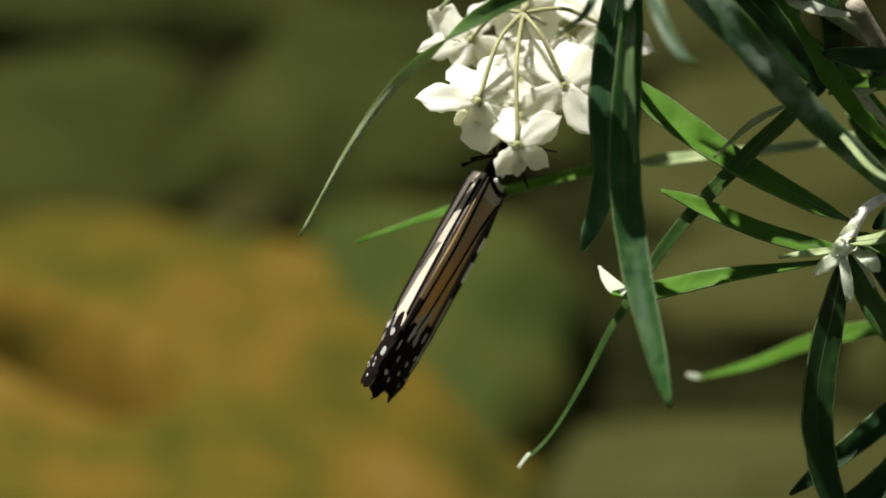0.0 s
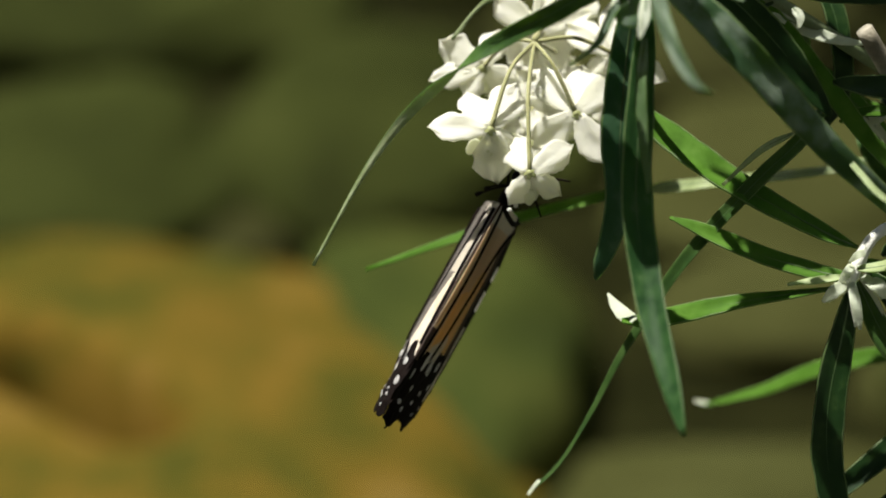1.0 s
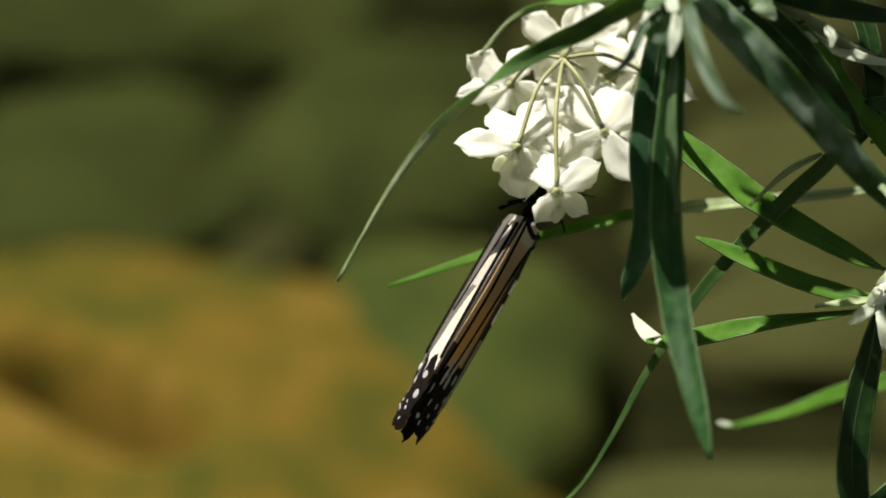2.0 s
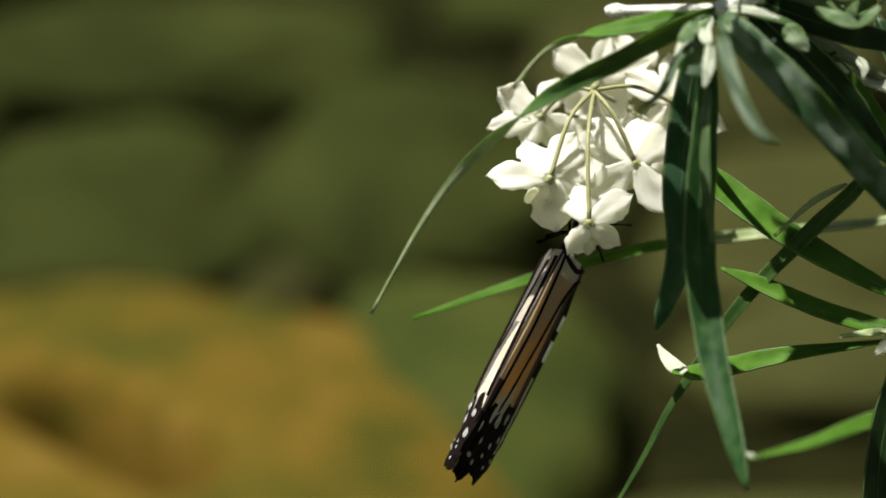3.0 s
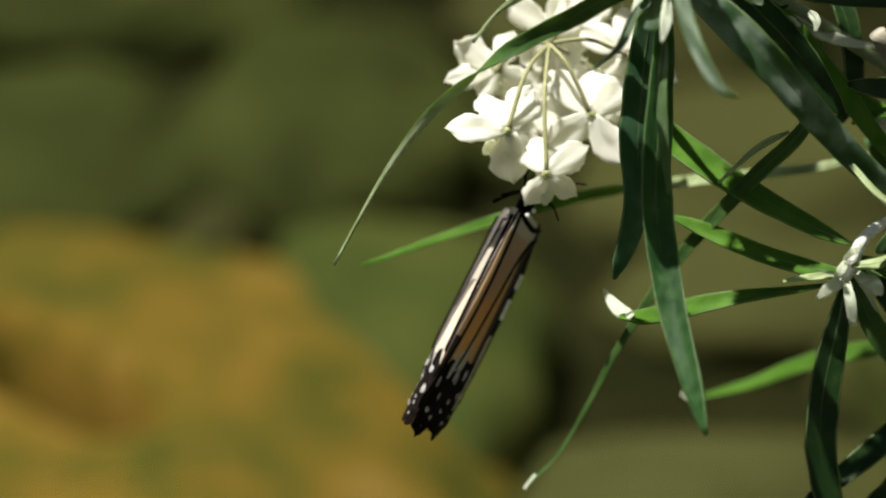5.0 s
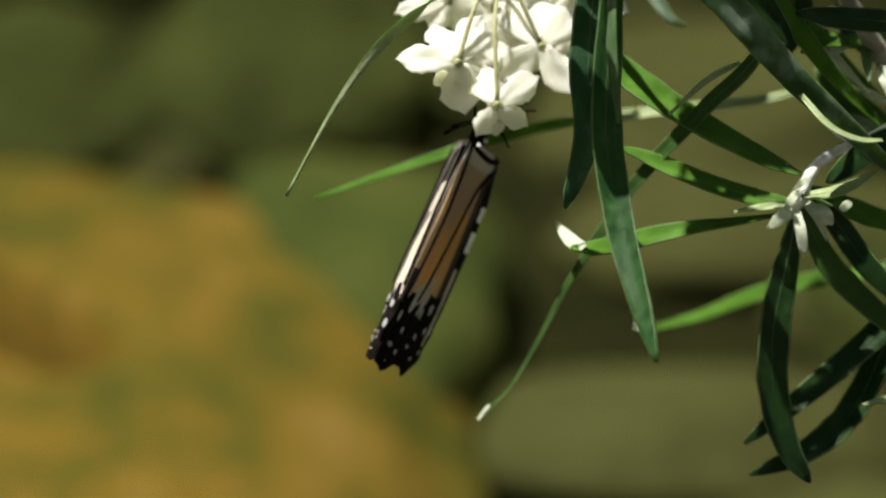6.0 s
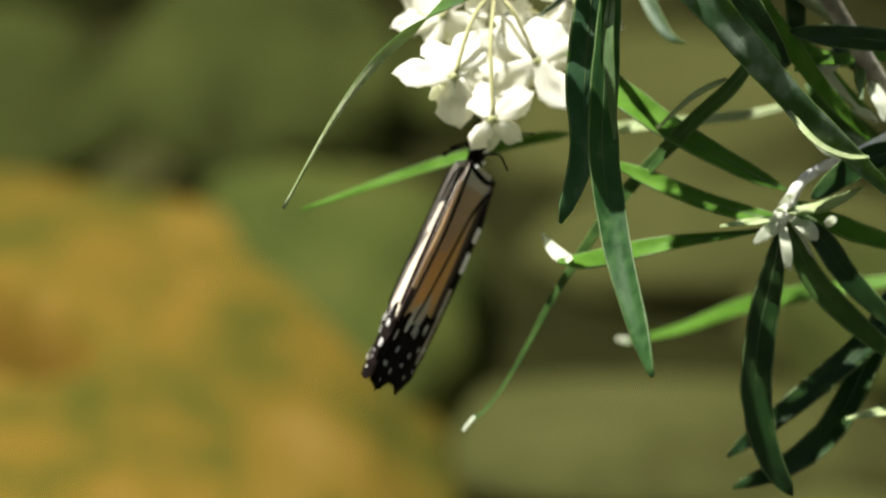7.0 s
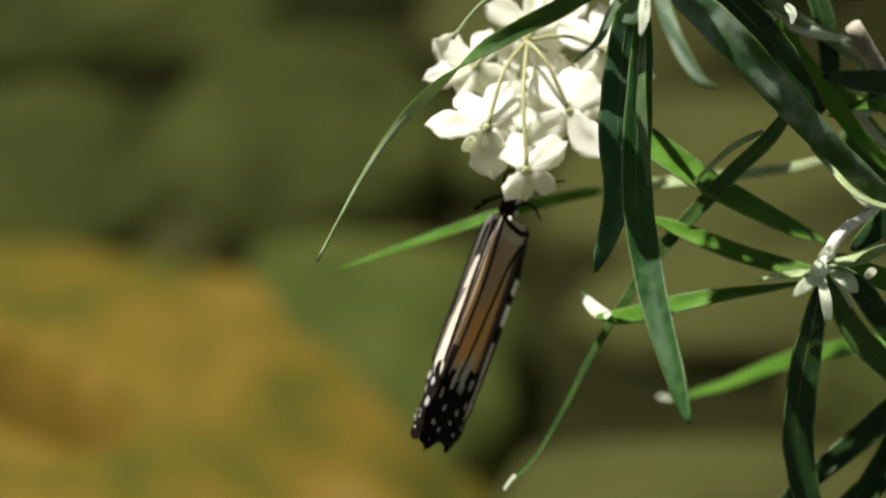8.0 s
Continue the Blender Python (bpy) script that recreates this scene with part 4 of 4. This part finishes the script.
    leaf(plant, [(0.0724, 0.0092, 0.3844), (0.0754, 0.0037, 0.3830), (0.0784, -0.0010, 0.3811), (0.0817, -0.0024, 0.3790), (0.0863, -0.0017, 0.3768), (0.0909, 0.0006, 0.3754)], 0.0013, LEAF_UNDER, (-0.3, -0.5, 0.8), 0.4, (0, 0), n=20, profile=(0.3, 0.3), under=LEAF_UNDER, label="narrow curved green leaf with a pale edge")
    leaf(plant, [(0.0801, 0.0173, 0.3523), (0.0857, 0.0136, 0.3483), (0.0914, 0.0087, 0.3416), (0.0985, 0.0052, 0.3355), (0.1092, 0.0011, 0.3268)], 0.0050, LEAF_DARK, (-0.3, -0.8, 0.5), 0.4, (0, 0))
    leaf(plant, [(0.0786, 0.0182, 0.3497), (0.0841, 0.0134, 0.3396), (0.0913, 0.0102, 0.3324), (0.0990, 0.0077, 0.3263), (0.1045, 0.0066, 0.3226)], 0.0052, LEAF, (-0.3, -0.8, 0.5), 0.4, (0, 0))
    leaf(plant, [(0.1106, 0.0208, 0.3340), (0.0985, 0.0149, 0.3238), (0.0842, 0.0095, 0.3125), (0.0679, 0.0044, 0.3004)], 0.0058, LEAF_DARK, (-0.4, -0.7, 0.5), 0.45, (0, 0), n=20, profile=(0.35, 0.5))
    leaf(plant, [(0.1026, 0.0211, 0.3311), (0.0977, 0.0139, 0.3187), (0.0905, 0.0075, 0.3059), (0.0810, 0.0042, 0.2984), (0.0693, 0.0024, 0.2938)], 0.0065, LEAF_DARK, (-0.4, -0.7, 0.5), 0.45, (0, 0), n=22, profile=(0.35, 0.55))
    leaf(plant, [(0.1098, 0.0038, 0.3130), (0.1000, 0.0028, 0.3129), (0.0919, 0.0021, 0.3115)], 0.0022, LEAF_UNDER, (0, -0.5, 0.85), 0.3)
    leaf(plant, [(0.1149, 0.0067, 0.2885), (0.1064, 0.0059, 0.2863), (0.0973, 0.0051, 0.2832)], 0.0045, F, (0, -0.6, 0.8), 0.35)
    leaf(plant, [(0.1171, 0.0504, 0.3174), (0.0957, 0.0560, 0.3103), (0.0792, 0.0619, 0.3028), (0.0655, 0.0668, 0.2935), (0.0525, 0.0716, 0.2864)], 0.0039, F, (0, -0.6, 0.8), 0.35, (0, 0), n=22)
    leaf(plant, [(0.0554, 0.0705, 0.2873), (0.0530, 0.0716, 0.2872), (0.0510, 0.0718, 0.2876)], 0.0010, DOWN, (0, -0.6, 0.8), 0.2, rib=False, label="dry pale leaf tip")
    leaf(plant, [(0.0780, 0.0158, 0.3539), (0.0830, 0.0146, 0.3552), (0.0887, 0.0149, 0.3572), (0.0933, 0.0154, 0.3599)], 0.0026, LEAF_UNDER, (0, -0.5, 0.85), 0.4)
    leaf(plant, [(0.0808, 0.0225, 0.3519), (0.0894, 0.0218, 0.3474), (0.1003, 0.0214, 0.3434), (0.1150, 0.0219, 0.3409)], 0.0047, F, (0, -0.6, 0.8), 0.35)
    leaf(plant, [(0.0829, 0.0211, 0.3682), (0.0866, 0.0207, 0.3657), (0.0915, 0.0214, 0.3636), (0.1013, 0.0227, 0.3624)], 0.0028, DOWN, (0, -0.5, 0.85), 0.4)
    leaf(plant, [(0.1055, 0.0147, 0.3697), (0.0973, 0.0154, 0.3680), (0.0919, 0.0153, 0.3653), (0.0875, 0.0148, 0.3621), (0.0826, 0.0139, 0.3581)], 0.0056, LEAF_DARK, (-0.1, -0.8, 0.5), 0.35, (0, 10), n=20, profile=(0.4, 0.45))
    leaf(plant, [(0.0768, 0.0158, 0.3524), (0.0720, 0.0152, 0.3520), (0.0678, 0.0146, 0.3518), (0.0640, 0.0140, 0.3514)], 0.0016, LEAF_UNDER, (-0.1, -0.6, 0.8), 0.3, rib=False)
    young = "small pale downy young leaf"
    for a, b, w in (((0.0770, 0.0153, 0.3514), (0.0778, 0.0100, 0.3438), 0.0020), ((0.0767, 0.0156, 0.3501), (0.0724, 0.0147, 0.3470), 0.0018), ((0.0791, 0.0167, 0.3520), (0.0832, 0.0128, 0.3487), 0.0021), ((0.0784, 0.0177, 0.3521), (0.0842, 0.0146, 0.3433), 0.0012), ((0.0773, 0.0171, 0.3544), (0.0741, 0.0139, 0.3507), 0.0018), ((0.0757, 0.0143, 0.3513), (0.0710, 0.0122, 0.3484), 0.0026), ((0.0769, 0.0136, 0.3509), (0.0785, 0.0090, 0.3438), 0.0022), ((0.0808, 0.0150, 0.3516), (0.0842, 0.0125, 0.3490), 0.0032), ((0.0865, 0.0158, 0.3505), (0.0885, 0.0165, 0.3517), 0.0018), ((0.0796, 0.0175, 0.3569), (0.0764, 0.0161, 0.3553), 0.0015)):
        a, b = Vector(a), Vector(b)
        leaf(plant, [a, (a + b) / 2 + Vector((0, -0.0008, 0.001)), b], w, DOWN, (0, -0.8, 0.6), 0.3, label=young, n=10, rib=False, profile=(0.35, 0.6))
    return plant


# ---------------------------------------------------------------- butterfly
def lerp_table(table, v):
    for (a, x), (b, y) in zip(table, table[1:]):
        if v <= b:
            return x + (y - x) * (v - a) / (b - a)
    return table[-1][1]


def wing(parent, name, length, left, right, side, region, mats, veins, spots, cup, ragged, seed):
    """A wing that hangs in -z, spreads in x, its outer face to side * y. left, right: margins by the way down."""
    bm = bmesh.new()
    nu, nv, th = 40, 150, 0.00016

    def place(u, v, lift=0.0):
        xl, xr = lerp_table(left, v), lerp_table(right, v)
        tooth = max(0, min((v - 0.66) * 8, 1, (1.0 - v) * 12)) * (0.5 * math.sin(v * 46 + seed) + 0.7 * noise.noise((v * 17, seed, u * 2)))
        x = (xl + (xr - xl) * u + tooth * (abs(2 * u - 1) ** 4 if u < 0.5 else 0.4 * abs(2 * u - 1) ** 4) * -1) / 1000
        y = -side * cup(u, v) / 1000
        return Vector((x, side * lift - y, -length * v))

    top, low = [], []
    for j in range(nv + 1):
        v = j / nv
        rt, rl = [], []
        for i in range(nu + 1):
            u = i / nu
            edge = ragged * (0.4 + 0.4 * math.sin(u * 9 + seed) + 0.3 * noise.noise((u * 9, seed, 0)) + 1.7 * abs(2 * u - 1) ** 4) * max(0, (v - 0.75) / 0.25)
            q = place(u, v * (1 - edge))
            rt.append(bm.verts.new(q + Vector((0, side * th / 2, 0))))
            rl.append(bm.verts.new(q - Vector((0, side * th / 2, 0))))
        top.append(rt)
        low.append(rl)
    for j in range(nv):
        for i in range(nu):
            k = region((i + 0.5) / nu, (j + 0.5) / nv)
            for rows in (top, low):
                f = bm.faces.new((rows[j][i], rows[j][i + 1], rows[j + 1][i + 1], rows[j + 1][i]))
                f.material_index = k
        for i in (0, nu):
            f = bm.faces.new((top[j][i], top[j + 1][i], low[j + 1][i], low[j][i]))
            f.material_index = region(min(max(i / nu, 0.01), 0.99), (j + 0.5) / nv)
    for j in (0, nv):
        for i in range(nu):
            bm.faces.new((top[j][i], top[j][i + 1], low[j][i + 1], low[j][i])).material_index = region((i + 0.5) / nu, min(max(j / nv, 0.01), 0.99))
    ob = part(name, bm, mats, parent)
    for pts, r0, r1 in veins:
        bm = bmesh.new()
        tube(bm, [place(u, v, 0.0001) for u, v, *_ in spline([(a, b, 0) for a, b in pts], 16)], (r0 / 1000, r1 / 1000), 6)
        part("vein", bm, WING_BLACK, ob)
    for u, v, a, b in spots:
        c, e1, e2 = place(u, v), place(u + 0.02, v), place(u, v + 0.02)
        ax, ay = (e1 - c).normalized(), (e2 - c).normalized()
        nrm = Vector((0, side, 0))
        bm = bmesh.new()
        bmesh.ops.create_uvsphere(bm, u_segments=10, v_segments=6, radius=1)
        for w in bm.verts:
            w.co = c + nrm * 0.00010 + ax * (w.co.x * a / 1000 * (1 + 0.25 * noise.noise((w.co.x * 2, w.co.y * 2, u * 9 + v * 13)))) + ay * (w.co.y * b / 1000) + nrm * (w.co.z * (0.0003 if u > 0.95 else 0.00007))
        part("spot", bm, WING_WHITE, ob)
    return ob


def butterfly():
    fly = empty("butterfly")
    tagged(fly, "orange and black butterfly hanging with closed wings from white flowers", "butterfly")
    L = 0.0525
    # margins in millimetres from the hinge line, by the way down the wing
    hind_l = [(0, -0.8), (0.1, -1.0), (0.3, -0.6), (0.6, -0.8), (0.8, -1.3), (0.93, -1.0), (1, -0.2)]
    hind_r = [(0, 10), (0.05, 12), (0.3, 12), (0.6, 12), (0.8, 9.8), (0.9, 8.4), (0.96, 7.2), (1, 6.0)]
    fore_l = [(0, 1.0), (0.3, 2), (0.6, 3), (0.8, 4), (1, 7)]
    fore_r = [(0, 8.4), (0.05, 12.1), (0.2, 14.5), (0.45, 15.1), (0.7, 15.2), (0.9, 14.4), (1, 12.6)]
    fore_back = [(v, x * 0.62) for v, x in fore_r]
    fore_l_back = [(v, x * 0.45) for v, x in fore_l]

    def border(u, v):
        """The ragged line where the black border begins, drawn up along the veins."""
        return 0.690 - 0.03 * u + 0.020 * math.sin(u * 15 + 1) + 0.022 * noise.noise((u * 7, 3.3, 0)) + 0.05 * max(0, (u - 0.6) / 0.4)

    def hind_region(u, v):
        wob = 0.03 * noise.noise((u * 4, v * 9, 1.7))
        if v > border(u, v) + wob or u > 0.96:
            return 0
        if u > 0.88 - 0.08 * v + wob or (v > 0.56 and u < 0.14 + wob):
            return 6
        if v < 0.085:
            return 3
        if v > 0.60 + 0.04 * math.sin(u * 9) + wob and u > 0.25:
            return 3
        if v > 0.50 - 0.35 * u + 3 * wob and u > 0.22:
            return 2
        return 1

    def back_region(u, v):
        wob = 0.03 * noise.noise((u * 4, v * 9, 5.7))
        if v > border(u, v) + wob or u > 0.97:
            return 0
        if u < 0.06:
            return 6
        if v < 0.34 + wob and u < 0.5:
            return 3
        # The grey paints the shaded upper panel, above the sunlit cream.
        return 5 if v < 0.33 + 0.05 * u + wob or u > 0.24 + 1.1 * (v - 0.33) + 2 * wob else 4

    def fore_region(u, v):
        wob = 0.03 * noise.noise((u * 5, v * 9, 8.1))
        if u > 0.86 and (abs(v - 0.245) < 0.034 or abs(v - 0.375) < 0.045):
            return 7
        if 0.50 < v < 0.86 and 0.80 + 0.1 * (v - 0.5) < u < 0.89 + wob:
            return 3
        if v > 0.64 + wob or u > 0.76:
            return 0
        return 6 if u > 0.6 else 2 if v > 0.3 else 1

    mats = [WING_BLACK, WING_TAN, WING_ORANGE, WING_PALE, WING_CREAM, WING_SHADE_GREY, WING_BROWN, WING_WHITE]
    hind_veins = [
        ([(0.04, 0.01), (0.10, 0.10), (0.14, 0.30), (0.13, 0.5), (0.10, 0.70)], 0.42, 0.34),
        ([(0.97, 0.06), (0.78, 0.11), (0.62, 0.20), (0.52, 0.40), (0.42, 0.68)], 0.42, 0.32),
        ([(0.0, 0.0), (0.3, 0.025), (0.7, 0.035), (1.0, 0.02)], 0.6, 0.6),
    ]
    back_veins = [([(0.97, 0.04), (0.95, 0.3), (0.93, 0.66)], 0.5, 0.45), ([(0.12, 0.03), (0.09, 0.3), (0.05, 0.66)], 0.55, 0.40), ([(0.42, 0.05), (0.46, 0.25), (0.60, 0.46)], 0.38, 0.22)]
    hind_spots = [(0.35, 0.69, 0.8, 2.4), (0.62, 0.70, 0.6, 1.8), (0.2, 0.76, 0.45, 1.3), (0.8, 0.74, 0.4, 1.3), (0.45, 0.81, 0.5, 0.8), (0.3, 0.88, 0.6, 0.6), (0.62, 0.90, 0.35, 0.7), (0.45, 0.95, 0.45, 0.4)]
    back_spots = [(0.92, 0.72, 0.9, 0.9), (0.90, 0.81, 0.9, 1.2), (0.92, 0.90, 0.9, 0.6), (0.88, 0.955, 0.9, 0.5), (0.45, 0.70, 1.1, 1.8), (0.3, 0.745, 0.8, 0.9), (0.3, 0.83, 0.7, 1.2), (0.5, 0.90, 0.8, 0.6), (0.35, 0.95, 0.8, 0.4)]
    fore_spots = [(0.6, 0.70, 0.6, 1.3), (0.35, 0.73, 0.6, 1.4), (0.7, 0.79, 0.4, 0.8), (0.9, 0.78, 0.3, 0.8), (0.45, 0.83, 0.4, 0.7), (0.85, 0.88, 0.4, 0.5), (0.6, 0.92, 0.4, 0.5), (0.3, 0.88, 0.4, 0.5)]
    fore_veins = [([(0.5, 0.03), (0.45, 0.3), (0.4, 0.7)], 0.4, 0.3), ([(0.82, 0.03), (0.80, 0.3), (0.78, 0.7)], 0.5, 0.4)]

    def hind_cup(u, v):
        return 0.5 - 0.3 * v + 0.9 * math.sin(math.pi * min(u * 1.15, 1)) * (0.4 + 0.6 * math.sin(math.pi * min(v * 1.1, 1))) + 0.15 * math.sin(u * 22) * v + 1.0 * max(0, (v - 0.66) / 0.34) * noise.noise((u * 5, v * 14, 2.2))

    def fore_cup(u, v):
        return 0.2 + 0.5 * math.sin(math.pi * u)

    for side in (-1, 1):
        h = wing(fly, "hindwing", L * (0.985 if side < 0 else 0.96), hind_l, hind_r, side, hind_region if side < 0 else back_region, mats, hind_veins if side < 0 else back_veins, hind_spots if side < 0 else back_spots, hind_cup, 0.03, 1.3 + side)
        f = wing(fly, "forewing", L * (0.96 if side < 0 else 0.95), fore_l if side < 0 else fore_l_back, fore_r if side < 0 else fore_back, side, fore_region, mats, fore_veins if side > 0 else [], fore_spots, fore_cup, 0.03, 0.4 + side)
        WINGS.append((h, side))
        WINGS.append((f, side))
    # body, hanging between the wings, the head up among the florets
    bm = bmesh.new()
    bmesh.ops.create_uvsphere(bm, u_segments=16, v_segments=12, radius=1)
    for v in bm.verts:
        v.co = Vector((v.co.x * 0.0024 + 0.003, v.co.y * 0.0018, v.co.z * 0.0040 + 0.002))
    part("thorax", bm, WING_BLACK, fly, "black thorax with white dots")
    bm = bmesh.new()
    tube(bm, spline([(0.003, 0, -0.002), (0.005, 0, -0.010), (0.006, 0, -0.020)], 14), [0.0010, 0.0011, 0.0012, 0.0012, 0.0012, 0.0012, 0.0011, 0.0011, 0.001, 0.0009, 0.0008, 0.0007, 0.0006, 0.0004, 0.0002], 10)
    part("abdomen", bm, WING_BLACK, fly)
    bm = bmesh.new()
    bmesh.ops.create_uvsphere(bm, u_segments=14, v_segments=10, radius=0.0017, matrix=Matrix.Translation((0.003, 0, 0.0068)))
    part("head", bm, WING_BLACK, fly)
    for k, (x, y, z) in enumerate(((-0.0005, -0.0022, 0.003), (0.0012, -0.0024, 0.0012), (-0.0012, -0.002, -0.0004), (0.0022, -0.0018, 0.004))):
        bm = bmesh.new()
        bmesh.ops.create_uvsphere(bm, u_segments=8, v_segments=6, radius=0.0005, matrix=Matrix.Translation((x, y, z)))
        part("spot", bm, WING_WHITE, fly)
    for pts in ([(0.001, 0.0006, 0.0046), (-0.002, 0.0030, 0.0016), (-0.002, 0.0056, -0.0012)], [(0.001, -0.0004, 0.0046), (-0.003, 0.0022, 0.0028), (-0.003, 0.0044, 0.0006)]):
        bm = bmesh.new()
        sp = spline(pts, 12)
        tube(bm, sp, [0.00022] * 10 + [0.00035, 0.00048, 0.00036], 6)
        part("antenna", bm, WING_BLACK, fly)
    for pts in ([(0.001, -0.001, 0.004), (0.002, -0.006, 0.0095), (-0.001, -0.0100, 0.0107)], [(0.0, -0.001, 0.002), (-0.003, -0.0055, 0.0035), (-0.003, -0.0086, 0.0012)], [(0.0, 0.001, 0.004), (-0.003, 0.002, 0.0075), (-0.002, 0.0005, 0.0100)]):
        bm = bmesh.new()
        tube(bm, spline(pts, 8), (0.0003, 0.0002), 6)
        part("leg", bm, WING_BLACK, fly)
    return fly


# ---------------------------------------------------------------- place
stream_bed()
far_stones()
backdrop()
stream = water()
near_plant()
far_plant()
monarch = butterfly()


def motions():
    # the butterfly sways on its flower and shifts its wings
    walk(monarch, [
        (0.0, pose(0.0094, 0.0336, 0.3582, 25.65, 37.78, 84.01)),
        (0.5, pose(0.0095, 0.0338, 0.3585, 25.92, 37.68, 84.27)),
        (1.0, pose(0.0097, 0.0335, 0.3581, 26.03, 37.63, 84.09)),
        (2.5, pose(0.0089, 0.0340, 0.3589, 28.89, 36.00, 88.20)),
        (3.0, pose(0.0105, 0.0338, 0.3585, 21.35, 38.39, 80.69)),
        (3.5, pose(0.0099, 0.0336, 0.3582, 21.20, 38.35, 80.66)),
        (4.0, pose(0.0098, 0.0335, 0.3581, 22.23, 38.47, 80.86)),
        (5.5, pose(0.0103, 0.0328, 0.3567, 19.68, 38.68, 79.31)),
        (6.0, pose(0.0103, 0.0329, 0.3570, 14.41, 39.73, 72.98)),
        (6.5, pose(0.0110, 0.0319, 0.3552, 11.07, 41.31, 66.35)),
        (6.7, pose(0.0115, 0.0322, 0.3557, 11.07, 40.32, 68.61)),
        (7.0, pose(0.0110, 0.0321, 0.3557, 15.89, 39.44, 74.61)),
        (7.5, pose(0.0106, 0.0320, 0.3554, 12.76, 39.97, 71.15)),
        (8.0, pose(0.0106, 0.0321, 0.3555, 12.87, 38.23, 75.45)),
    ])
    # the back shoot drifts in the breeze
    walk(SHOOT[0], [
        (0.0, pose(0.0036, 0.0004, -0.0017)),
        (0.5, pose(0.0039, 0.0005, -0.0014)),
        (1.0, pose(0.0030, 0.0005, -0.0015)),
        (2.3, pose(0.0026, 0.0004, -0.0016)),
        (2.5, pose(0.0027, 0.0001, -0.0021)),
        (3.0, pose(0.0012, 0.0005, -0.0015)),
        (3.5, pose(0.0012, 0.0006, -0.0013)),
        (4.0, pose(0.0014, 0.0005, -0.0014)),
        (4.2, pose(0.0014, 0.0004, -0.0016)),
        (5.3, pose(-0.0012, 0.0010, -0.0009)),
        (5.5, pose(-0.0006, 0.0009, -0.0010)),
        (6.0, pose(-0.0005, 0.0008, -0.0014)),
        (6.5, pose(-0.0011, 0.0009, -0.0012)),
        (6.7, pose(-0.0021, 0.0017, -0.0001)),
        (7.0, pose(-0.0020, 0.0010, -0.0012)),
        (7.5, pose(-0.0025, 0.0006, -0.0020)),
        (8.0, pose(-0.0015, 0.0003, -0.0022)),
    ])
    for w, side in WINGS:
        # the way each wing stands off, near one and far one
        walk(w, [(t, pose(0, 0, 0, 0, 0, side * (far if side > 0 else near))) for t, near, far in ((0.0, 16, 23), (1.0, 16, 23), (2.5, 14, 21), (3.0, 16, 23), (3.5, 16, 23), (4.2, 16, 23), (5.5, 20, 24), (6.0, 21, 26), (6.5, 28, 28), (7.0, 21, 25), (7.5, 22, 26), (8.0, 22, 24))])
    walk(stream, [(0.0, pose(0, 0.6, 0.085)), (8.0, pose(0.30, 0.55, 0.085))])


motions()
